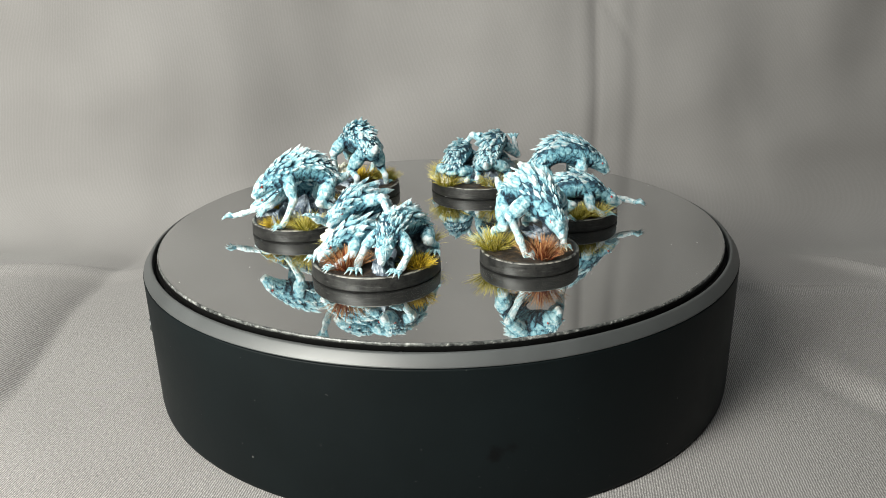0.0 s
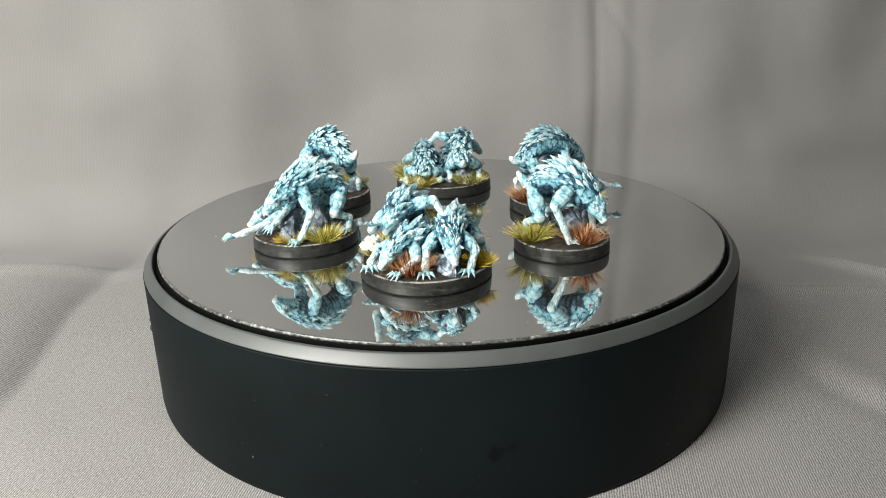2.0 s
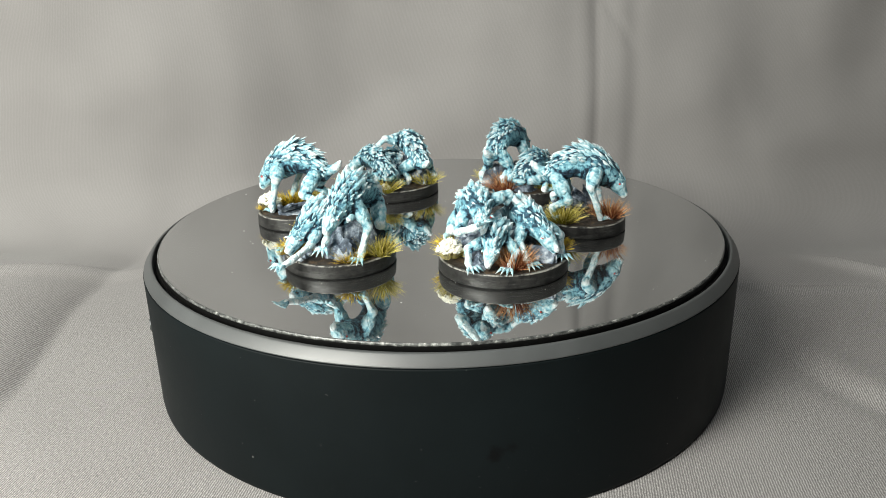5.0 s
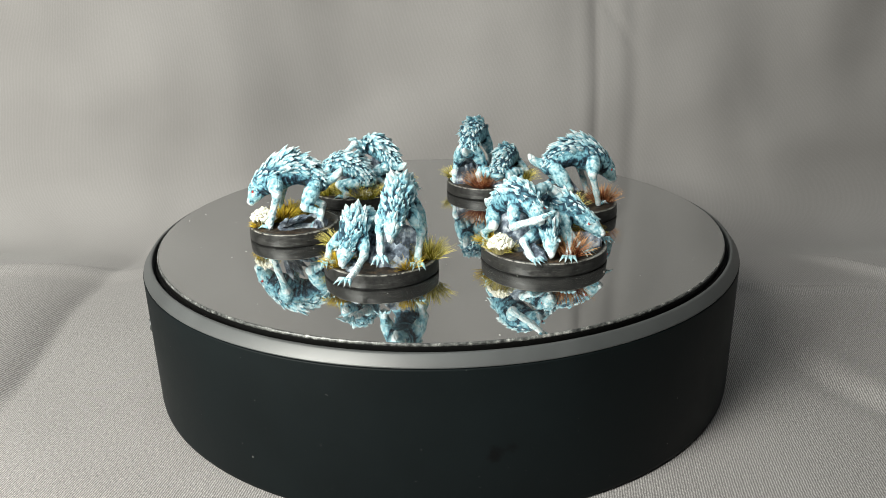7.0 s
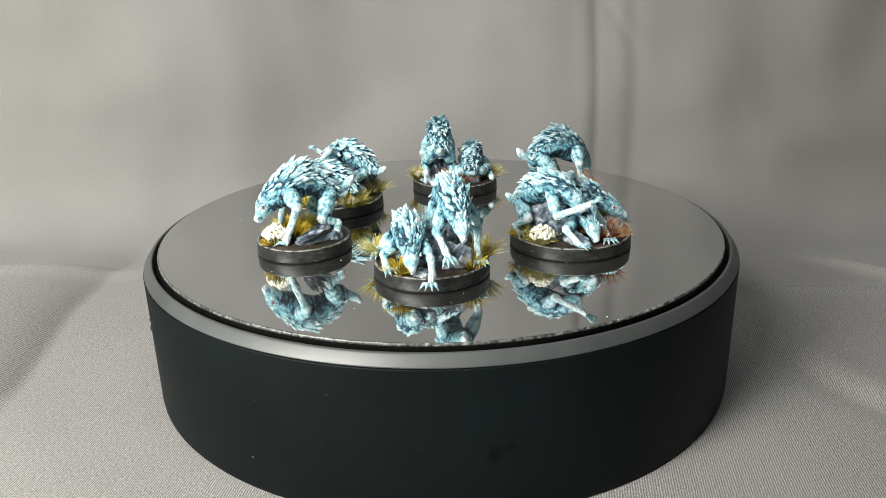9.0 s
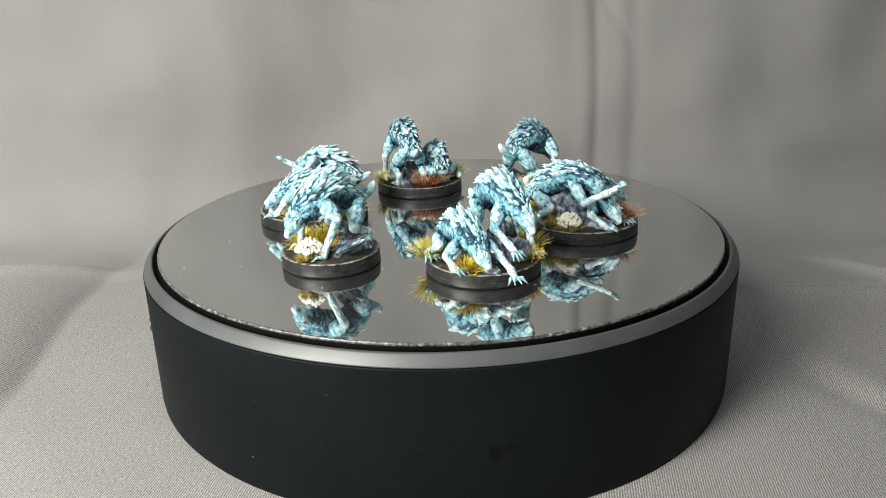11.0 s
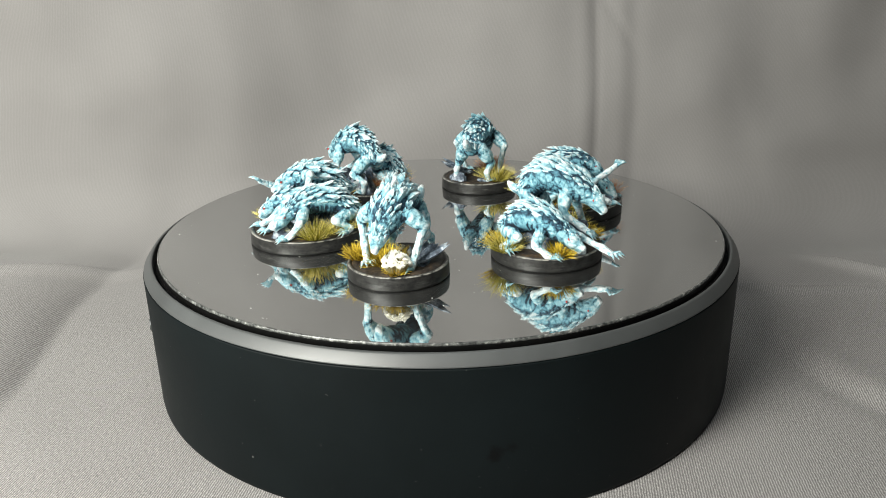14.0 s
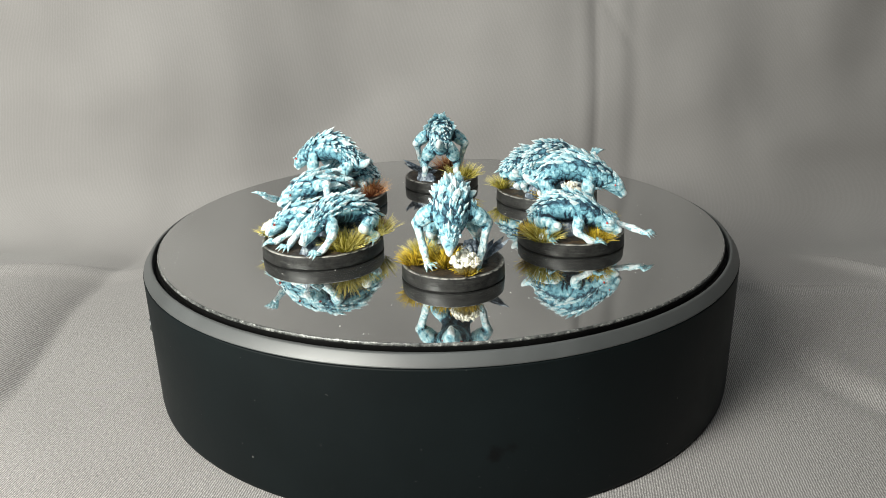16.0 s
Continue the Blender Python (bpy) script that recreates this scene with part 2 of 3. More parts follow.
# ---------------------------------------------------------------- the painted creatures (millimetres)
def beast(name, spine, head, limbs, tail=None, seed=1, voxel=0.31, squat=0.88, lean=0.88, gape=0.5, stretch=1.04):
    """One scaly crouching creature: a smooth body, leaf-shaped back scales, claws and eyes, in one mesh.
    spine: rows x, y, z, radius from rump to neck; head: rows from skull to snout; limbs: lists of such rows from shoulder to hand."""
    rng = random.Random(seed)
    low = lambda rows: [(x * stretch, y, z * squat, r * lean) for x, y, z, r in rows]
    spine, head, limbs, tail = low(spine), low(head), [[(x, y, z, r * 0.86) for x, y, z, r in low(q)] for q in limbs], low(tail) if tail else None
    sp = spline(spine, 16)
    h0, h1, h2 = (np.array(q, float) for q in head)
    chin = np.array([0, 0, -1.0]) + (h0 - h2)[:3] / np.linalg.norm((h0 - h2)[:3]) * 0.6                  # an open jaw under the snout
    jaw = np.array([[*(h0[:3] * 0.5 + h1[:3] * 0.5 + chin * h1[3] * 0.7), 0.9], [*(h2[:3] + chin * (1.1 + gape)), 0.42]])
    chains = [sp, np.array(head, float), jaw] + [np.array(q, float) for q in limbs]
    if tail:
        chains.append(spline(tail, 7))
    pts = np.vstack(chains)
    lo = (pts[:, :3] - pts[:, 3:]).min(0) - 2.0
    hi = (pts[:, :3] + pts[:, 3:]).max(0) + 2.0
    n = np.ceil((hi - lo) / voxel).astype(int) + 1
    grid = np.stack(np.meshgrid(*[lo[i] + voxel * np.arange(n[i]) for i in range(3)], indexing="ij"), -1)
    k = 0.32
    acc = np.zeros(grid.shape[:3])

    def add(a, b):
        ab = b[:3] - a[:3]
        t = np.clip(((grid - a[:3]) @ ab) / max(ab @ ab, 1e-6), 0, 1)
        d = np.linalg.norm(grid - a[:3] - t[..., None] * ab, axis=-1) - (a[3] + t * (b[3] - a[3]))
        np.add(acc, np.exp(-np.clip(d, -6, 12) / k), out=acc)

    for c in chains:
        for a, b in zip(c, c[1:]):
            add(a, b)
    for limb in limbs:                                    # muscle bulges on the upper and lower limb
        q = np.array(limb, float)
        for a, b in list(zip(q, q[1:]))[:1]:
            m = a + (b - a) * 0.38
            m2 = a + (b - a) * 0.55
            m[3], m2[3] = max(a[3], b[3]) * 1.08, max(a[3], b[3]) * 1.02
            add(m, m2)
    f = -k * np.log(acc + 1e-30)
    x, y, z = grid[..., 0], grid[..., 1], grid[..., 2]
    f = f + 0.045 * np.sin(2.3 * x + 1.1 * z + seed) * np.sin(2.0 * y - 0.9 * x) + 0.03 * np.sin(4.1 * z + 1.3 * x) * np.sin(3.7 * y + 2.0 * x + seed)
    wx, wy, wz = x + 0.8 * np.sin(0.9 * y + seed), y + 0.8 * np.sin(0.8 * z), z + 0.8 * np.sin(1.0 * x)
    f = f - 0.030 * (1 - 2 * np.abs(np.sin(1.9 * wx + 1.2 * wz)) * np.abs(np.sin(1.7 * wy - 1.0 * wz)) - 0.3)
    verts, faces = surface_net(f, lo, voxel)
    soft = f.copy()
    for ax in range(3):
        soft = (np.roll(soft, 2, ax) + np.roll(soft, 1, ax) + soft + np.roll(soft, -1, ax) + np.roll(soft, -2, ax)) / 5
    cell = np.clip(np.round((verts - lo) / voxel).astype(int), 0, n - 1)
    # recess shading painted into the colour: hollows darker, ridges paler, as a wash
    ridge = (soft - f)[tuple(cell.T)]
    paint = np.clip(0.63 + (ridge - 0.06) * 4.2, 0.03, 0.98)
    near = np.linalg.norm(verts[:, None] - sp[None, :, :3], axis=2) - sp[None, :, 3] * 1.12      # underside shading painted into the trunk's colour, with its dark rib stripes
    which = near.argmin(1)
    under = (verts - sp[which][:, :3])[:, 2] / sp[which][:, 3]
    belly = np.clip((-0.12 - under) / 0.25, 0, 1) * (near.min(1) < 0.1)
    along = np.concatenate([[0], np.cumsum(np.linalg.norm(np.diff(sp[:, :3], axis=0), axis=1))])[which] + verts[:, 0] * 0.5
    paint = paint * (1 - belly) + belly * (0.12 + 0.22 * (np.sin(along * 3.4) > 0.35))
    hide = np.clip((under - 0.15) / 0.3, 0, 1) * np.clip((0.5 - near.min(1)) / 0.3, 0, 1)      # gap shading painted on the hide between the back scales, as a wash
    paint = paint * (1 - hide) + hide * 0.20
    verts, faces, paint = [list(v) for v in verts], [list(q) for q in faces], list(paint)
    slots, faceted = [0] * len(faces), []

    def field(p):
        c = np.clip((np.array(p) - lo) / voxel, 0, n - 1.001).astype(int)
        return f[tuple(c)]

    def leaf(p, ahead, up, long, wide, thick, tone):
        """A scale rooted at p whose tip points ahead, ridged along its middle."""
        side = np.cross(up, ahead)
        o = len(verts)
        twist = rng.uniform(-0.22, 0.22)
        # scale roots painted dark and tips pale, so the gaps look deeper
        for a, s, u, w in ((-0.15, 0, -0.1, -0.15), (0.22, 0.50, -0.25, 0.02), (0.22, -0.50, -0.25, 0.02), (0.62, 0.44 + twist, -0.05, 0.50), (0.62, -0.44 + twist, -0.05, 0.50),
                           (1.0, twist * 1.6, 0.65, 1.08), (0.25, 0, 0.70, 0.62), (0.68, twist, 1.0, 0.98), (0.4, 0, -1.0, 0.0)):
            q = p + ahead * long * a + side * wide * s + up * thick * u
            verts.append(list(q))
            paint.append(min(1.0, max(0.0, 0.33 + w * 0.62 + tone)))
        for q in ((0, 1, 6), (0, 6, 2), (1, 3, 7, 6), (2, 6, 7, 4), (3, 5, 7), (4, 7, 5), (1, 0, 8), (0, 2, 8), (3, 1, 8), (2, 4, 8), (5, 3, 8), (4, 5, 8)):
            faces.append([o + i for i in q])
            slots.append(0)
            faceted.append(len(faces) - 1)

    # back scales, in overlapping rows from neck to rump
    whole = np.vstack([sp, spline(head, 6)[1:4]])
    dist = np.concatenate([[0], np.cumsum(np.linalg.norm(np.diff(whole[:, :3], axis=0), axis=1))])
    s, row = 0.6, 0
    while s < dist[-1]:
        c = np.array([np.interp(s, dist, whole[:, i]) for i in range(4)])
        c2 = np.array([np.interp(min(s + 0.6, dist[-1]), dist, whole[:, i]) for i in range(4)])
        c1 = np.array([np.interp(max(s - 0.6, 0), dist, whole[:, i]) for i in range(4)])
        fwd = (c2 - c1)[:3]
        fwd /= np.linalg.norm(fwd)
        side = np.cross((0, 0, 1), fwd)
        side /= max(np.linalg.norm(side), 1e-6)
        up = np.cross(fwd, side)
        part = s / dist[-1]
        big = 0.66 + 0.66 * math.exp(-((part - 0.5) / 0.22) ** 2)
        step = 1.08 * big ** 0.5 / max(c[3] + 0.6, 1.0)
        count = int(1.35 / step)
        for j in range(-count, count + 1):
            a = (j + (0.5 if row % 2 else 0)) * step + rng.uniform(-0.14, 0.14)
            out = up * math.cos(a) + side * math.sin(a)
            r = c[3] + 2.0
            while r > 0.3 and field(c[:3] + out * r) > 0:
                r -= 0.12
            p = c[:3] + out * (r - 0.1) + fwd * rng.uniform(-0.25, 0.25)
            lift = rng.uniform(-0.04, 0.12) + (rng.uniform(0.05, 0.34) if abs(a) < 0.25 else 0.05 * math.cos(a))
            ahead = -fwd * math.cos(lift) + out * math.sin(lift) + side * rng.uniform(-0.42, 0.42)
            ahead /= np.linalg.norm(ahead)
            nrm = out - ahead * (out @ ahead)
            nrm /= np.linalg.norm(nrm)
            g = big * (rng.uniform(0.55, 1.05) if rng.random() < 0.7 else rng.uniform(1.05, 1.35)) * (1.0 if abs(a) < 0.9 else 0.8)
            leaf(p - out * 0.12, ahead, nrm, 2.7 * g * rng.uniform(0.8, 1.3), 1.35 * g * rng.uniform(0.75, 1.25), 0.44 * g * rng.uniform(0.7, 1.2), rng.uniform(-0.16, 0.14))
        s += 0.92 * big ** 0.6
        row += 1

    # fingers and toes
    for limb in limbs:
        w, e = np.array(limb[-2], float), np.array(limb[-1], float)
        d = (e - w)[:3]
        d /= max(np.linalg.norm(d), 1e-6)
        flat = np.array([d[0], d[1], 0.0]) if e[2] < 3 else d.copy()
        if np.linalg.norm(flat[:2]) < 0.25:
            flat = np.array([1.0, 0.0, 0.0])
        flat /= np.linalg.norm(flat)
        across = np.cross((0, 0, 1.0), flat)
        across /= max(np.linalg.norm(across), 1e-6)
        for j in (-1.5, -0.5, 0.5, 1.5):
            way = flat + across * j * 0.42
            way /= np.linalg.norm(way)
            p0 = e[:3] + across * j * 0.45 * e[3]
            mid = p0 + way * 1.6 + np.array([0, 0, 0.45])
            tip = p0 + way * 3.3 - np.array([0, 0, 0.55 if e[2] < 3 else 0.1])
            o = len(verts)
            for q, r, w8 in ((p0, 0.50, 0.40), (mid, 0.45, 0.78), (tip * 0.35 + mid * 0.65, 0.28, 0.6)):
                sd = np.cross(way, (0, 0, 1.0))
                sd /= np.linalg.norm(sd)
                for m in range(6):
                    an = m * math.pi / 3
                    verts.append(list(q + sd * r * math.cos(an) + np.array([0, 0, 1.0]) * r * math.sin(an)))
                    paint.append(w8)
            verts.append(list(tip))
            paint.append(0.95)
            for b in (0, 6):
                for m in range(6):
                    faces.append([o + b + m, o + b + (m + 1) % 6, o + b + 6 + (m + 1) % 6, o + b + 6 + m])
                    slots.append(0)
            for m in range(6):
                faces.append([o + 12 + m, o + 12 + (m + 1) % 6, o + 18])
                slots.append(0)

    # eyes
    h0, h1 = np.array(head[0], float), np.array(head[-1], float)
    d = (h1 - h0)[:3] / np.linalg.norm((h1 - h0)[:3])
    sd = np.cross((0, 0, 1.0), d)
    sd /= np.linalg.norm(sd)
    top = np.cross(d, sd)
    for j in (-1, 1):
        o3 = sd * j * 0.93 + top * 0.42
        q = h0[:3] + (h1 - h0)[:3] * 0.42
        r = 4.0
        while r > 0.4 and field(q + o3 * r) > 0:
            r -= 0.1
        c = q + o3 * (r + 0.05)
        o = len(verts)
        for a in range(5):
            for m in range(8):
                th, ph = math.pi * a / 4, math.pi * m / 4
                verts.append([c[0] + 0.36 * math.sin(th) * math.cos(ph), c[1] + 0.36 * math.sin(th) * math.sin(ph), c[2] + 0.36 * math.cos(th)])
                paint.append(0.5)
        for a in range(4):
            for m in range(8):
                faces.append([o + a * 8 + m, o + a * 8 + 8 + m, o + a * 8 + 8 + (m + 1) % 8, o + a * 8 + (m + 1) % 8])
                slots.append(1)
        leaf(c + top * 0.45 - d * 0.2, d * 0.8 + sd * j * 0.3, top, 1.3, 0.9, 0.35, 0.0)
    verts = np.array(verts) * MM
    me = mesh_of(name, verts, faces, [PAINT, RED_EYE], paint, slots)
    for k in faceted:
        me.polygons[k].use_smooth = False
    return me


STALKER = dict(
    spine=[(-9, 0, 12.5, 2.6), (-6, 0, 15.5, 3.6), (-2, 0, 17.4, 4.3), (2, 0, 16.8, 4.7), (5.2, 0, 15.0, 4.4), (7.8, 0, 13, 3.3)],
    head=[(8.6, 0, 12.6, 3.0), (10.8, 0, 10.2, 2.3), (13.0, 0, 7.4, 1.0)],
    limbs=[[(4, 4.6, 15.2, 2.5), (3.0, 8.4, 12.0, 1.4), (5.2, 7.2, 5.4, 1.1), (6.4, 6.2, 0.9, 1.15)],
           [(4, -4.6, 15.2, 2.5), (2.6, -8.2, 11.8, 1.4), (4.8, -6.6, 5.2, 1.1), (6.0, -5.6, 0.9, 1.15)],
           [(-7.5, 2.8, 12.6, 2.7), (-4.5, 5.4, 6.8, 1.7), (-9, 5.2, 4.6, 1.1), (-8.4, 5.6, 0.9, 1.1)],
           [(-7.5, -2.8, 12.6, 2.7), (-4.0, -5.4, 6.4, 1.7), (-8.6, -5.0, 3.8, 1.1), (-8.0, -5.4, 0.9, 1.1)]],
    tail=[(-10, 0, 13.5, 1.7), (-12.2, 0.3, 14.0, 1.2), (-14.0, 0.4, 15.0, 1.0), (-15.4, 0.4, 16.8, 0.6)], seed=3, stretch=0.91)
GUARD = dict(
    spine=[(-8, 5, 12.5, 2.6), (-5, 5, 16.5, 3.5), (-1.5, 5, 18.3, 4.0), (2, 5, 17.6, 4.0), (5.5, 5, 16, 3.5), (8, 5, 14.4, 2.6)],
    head=[(8.4, 5, 14.0, 2.6), (10.8, 5, 12.4, 2.1), (12.8, 4.8, 10.2, 1.0)],
    limbs=[[(4, 8.2, 15, 2.1), (3.5, 10.6, 9, 1.3), (6, 10, 2.6, 1.05), (7.2, 10, 0.9, 1.05)],
           [(4, 2.2, 15, 2.1), (3.8, 0.6, 9, 1.3), (8.4, 1.6, 5.4, 1.05), (10, 1.8, 4.2, 1.0)],
           [(-7, 7.4, 12.4, 2.5), (-3.6, 9.8, 7, 1.6), (-8, 9.6, 4.4, 1.1), (-7.4, 9.8, 0.9, 1.1)],
           [(-7, 2.8, 12.4, 2.5), (-4.4, 1.0, 7, 1.6), (-8.6, 1.4, 4.4, 1.1), (-8, 1.2, 0.9, 1.1)]],
    tail=[(-9, 5, 13, 1.4), (-11.4, 5, 13, 0.9), (-13, 5, 14.6, 0.4)], seed=7)
CRAWLER = dict(
    spine=[(-8.6, -4.8, 4.6, 2.4), (-5, -5.4, 7.6, 3.4), (-1, -5.8, 9.4, 3.8), (3, -6, 8.4, 3.5), (6, -6.2, 6.4, 2.7)],
    head=[(7, -6.4, 5.8, 2.4), (9.6, -6.8, 4.4, 1.9), (12.2, -7, 2.8, 0.95)],
    limbs=[[(4, -3.4, 6.8, 1.8), (9.6, -2.2, 4.0, 1.15), (15.6, -3.2, 2.2, 1.0), (18.2, -4.2, 1.4, 1.0)],
           [(2.6, -9, 6.4, 1.8), (2.4, -12, 3.4, 1.15), (5.4, -12, 1.2, 1.0), (6.6, -11.6, 0.8, 1.0)],
           [(-7, -8, 4.6, 2.2), (-2.6, -11, 4.4, 1.4), (-6, -12, 1.4, 1.0), (-4.8, -12.2, 0.8, 1.0)],
           [(-8, -2, 4.6, 2.2), (-5, 0.6, 4.4, 1.4), (-9, 0.6, 1.4, 1.0), (-8, 0.8, 0.8, 1.0)]], seed=11)
LEANER = dict(
    spine=[(-11, -6, 8.6, 2.5), (-8.2, -6, 12, 3.4), (-4.4, -6, 14.6, 3.8), (-0.8, -6.3, 15, 3.5), (2, -6.6, 14.2, 2.7)],
    head=[(3, -6.8, 14.0, 2.5), (5.2, -7.2, 12.4, 2.0), (7.4, -7.6, 10.6, 1.0)],
    limbs=[[(-0.6, -9.4, 13.4, 1.9), (3, -12.4, 9, 1.25), (8, -10.4, 11.6, 1.05), (10.6, -9.4, 13.4, 1.0)],
           [(-0.6, -3.2, 15.4, 1.9), (-1.2, 1.8, 17.0, 1.2), (0.6, 4.8, 13.4, 1.05), (1.8, 5.2, 12.2, 1.0)],
           [(-9.6, -8.6, 8.6, 2.3), (-6, -11.4, 6, 1.5), (-9.4, -11.6, 2.8, 1.05), (-8.4, -11.8, 0.9, 1.0)],
           [(-9.6, -3.4, 8.6, 2.3), (-5.6, -1.8, 6, 1.5), (-9.6, -2.2, 2.8, 1.05), (-8.8, -2.2, 0.9, 1.0)]],
    tail=[(-12, -6, 9, 1.3), (-14, -6.2, 9, 0.8), (-15.6, -6.4, 10.4, 0.4)], seed=17, squat=0.86)
BITER = dict(
    spine=[(-11, 6, 5.2, 2.4), (-7.4, 6, 8.6, 3.4), (-2.8, 6, 10.2, 3.7), (1.4, 6.3, 10, 3.5), (4.6, 7.2, 8.4, 2.7)],
    head=[(5.8, 7.6, 7.8, 2.5), (8.2, 8.4, 6.0, 2.0), (10.6, 9.4, 4.2, 1.0)],
    limbs=[[(3, 3.6, 8.4, 1.9), (6, 1.8, 5.8, 1.25), (9.8, 2.2, 2.2, 1.05), (11, 2.6, 0.9, 1.05)],
           [(2.6, 10, 8.0, 1.9), (4.4, 13, 5.4, 1.25), (6.6, 12.4, 2.0, 1.05), (7.8, 12.2, 0.9, 1.05)],
           [(-9.6, 9, 5.2, 2.2), (-5, 12, 4.8, 1.45), (-8.6, 12.2, 1.8, 1.0), (-7.6, 12.4, 0.8, 1.0)],
           [(-10, 3.2, 5.2, 2.2), (-6, 1.6, 4.6, 1.45), (-10, 1.4, 1.8, 1.0), (-9, 1.4, 0.8, 1.0)]], seed=23, squat=0.86)
PREY = dict(
    spine=[(-3.6, -1, 4.2, 2.4), (0, -1.8, 6.6, 3.0), (3.6, -3, 7.8, 3.0), (6.6, -4.6, 7.2, 2.5)],
    head=[(7.8, -5.4, 6.4, 2.3), (9.8, -6.6, 4.4, 1.85), (11.4, -7.8, 2.4, 0.95)],
    limbs=[[(4.4, -6, 6.2, 1.7), (4.4, -10.4, 4.4, 1.15), (8, -11.4, 1.8, 1.0), (9, -11.2, 0.9, 1.0)],
           [(6, -1.4, 6.4, 1.6), (9, 0.0, 4.0, 1.1), (11.4, -2.2, 1.6, 1.0), (12.2, -3, 0.8, 0.95)]], seed=29, squat=0.86)

SCULPTS = {"lone": [beast("creature", **STALKER)], "pair": [beast("creature", **GUARD), beast("creature", **CRAWLER)],
           "trio": [beast("creature", **LEANER), beast("creature", **BITER), beast("creature", **PREY)]}


# ---------------------------------------------------------------- base dressing
def tuft_mesh(seed, count, radius, length, mat, spread=0.9):
    rng = random.Random(seed)
    verts, faces, paint = [], [], []
    for _ in range(count):
        a, r = rng.uniform(0, 2 * math.pi), radius * rng.random() ** 0.6
        x, y = r * math.cos(a), r * math.sin(a)
        lean = spread * (0.25 + r / radius) * rng.uniform(0.5, 1.1)
        a2 = a + rng.uniform(-0.5, 0.5)
        dx, dy = math.cos(a2), math.sin(a2)
        ln, w = length * rng.uniform(0.55, 1.15), rng.uniform(0.05, 0.095)
        px, py = -dy * w, dx * w
        o = len(verts)
        for t, ww in ((0, 1.0), (0.4, 0.9), (0.75, 0.6), (1.0, 0.12)):
            out, hgt = ln * math.sin(lean) * t ** 1.25, ln * math.cos(lean) * t * (1 - 0.12 * t)
            bx, by = x + dx * out, y + dy * out
            verts += [(bx - px * ww, by - py * ww, hgt), (bx + px * ww, by + py * ww, hgt), (bx + dx * w * ww, by + dy * w * ww, hgt + 0.12 * ww)]
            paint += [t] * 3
        for b in (0, 3, 6):
            faces += [(o + b, o + b + 1, o + b + 4, o + b + 3), (o + b + 1, o + b + 2, o + b + 5, o + b + 4), (o + b + 2, o + b, o + b + 3, o + b + 5)]
        faces.append((o + 9, o + 10, o + 11))
    return mesh_of("grass_tuft", np.array(verts) * MM, faces, [mat], paint, smooth=False)


def flower_mesh(seed, count, radius, height):
    rng = random.Random(seed)
    verts, faces, paint = [], [], []
    for _ in range(count):
        a, r = rng.uniform(0, 2 * math.pi), radius * rng.random() ** 0.5
        c = (r * math.cos(a), r * math.sin(a), height * (1 - 0.45 * (r / radius) ** 2) * rng.uniform(0.75, 1.1))
        s = rng.uniform(0.30, 0.52)
        o = len(verts)
        for d in ((1, 0, 0), (-1, 0, 0), (0, 1, 0), (0, -1, 0), (0, 0, 1), (0, 0, -1)):
            j = s * rng.uniform(0.7, 1.3)
            verts.append((c[0] + d[0] * j, c[1] + d[1] * j, c[2] + d[2] * j))
            paint.append(rng.uniform(0.85, 1.25))
        faces += [(o + i, o + j, o + k) for i, j, k in ((0, 2, 4), (2, 1, 4), (1, 3, 4), (3, 0, 4), (2, 0, 5), (1, 2, 5), (3, 1, 5), (0, 3, 5))]
        o = len(verts)                                   # stalk
        for q, w in (((c[0] * 0.6, c[1] * 0.6, 0), 0.1), (c, 0.06)):
            verts += [(q[0] - w, q[1] - w, q[2]), (q[0] + w, q[1] - w, q[2]), (q[0], q[1] + w, q[2])]
            paint += [0.0] * 3
        faces += [(o, o + 1, o + 4, o + 3), (o + 1, o + 2, o + 5, o + 4), (o + 2, o, o + 3, o + 5)]
    return mesh_of("flower_clump", np.array(verts) * MM, faces, [FLOWER], paint, smooth=False)


def rock_mesh(seed, length, width, height, ridges=0):
    """A faceted slab; ridges: fanned folds that meet at one end, as on a leaf-like shard."""
    rng = random.Random(seed)
    verts, faces = [], []
    nu, nv = 12, 9
    for i in range(nu):
        for j in range(nv):
            u, v = i / (nu - 1), j / (nv - 1) * 2 - 1
            w = width * 0.5 * (0.35 + 0.65 * math.sin(math.pi * min(1, u * 0.8 + 0.15)))
            z = height * (1 - abs(v) ** 2.2) * (0.35 + 0.65 * math.sin(math.pi * (0.15 + 0.8 * u)))
            if ridges:
                z += 0.42 * height * math.cos(ridges * math.pi * v) * u
            z += rng.uniform(-0.16, 0.16) * height
            verts.append(((u - 0.5) * length + rng.uniform(-0.2, 0.2), v * w + rng.uniform(-0.2, 0.2), max(z, 0) if abs(v) < 1 else -0.4))
    for i in range(nu - 1):
        for j in range(nv - 1):
            a = i * nv + j
            faces.append((a, a + nv, a + nv + 1, a + 1))
    rim = [i * nv for i in range(nu)] + [(nu - 1) * nv + j for j in range(1, nv)] + [i * nv + nv - 1 for i in range(nu - 2, -1, -1)] + [j for j in range(nv - 2, 0, -1)]
    o = len(verts)
    verts += [(verts[k][0], verts[k][1], -0.6) for k in rim]
    m = len(rim)
    faces += [(rim[k], rim[(k + 1) % m], o + (k + 1) % m, o + k) for k in range(m)]
    faces.append([o + k for k in range(m)][::-1])
    return mesh_of("rock", np.array(verts) * MM, faces, [ROCK], smooth=False)


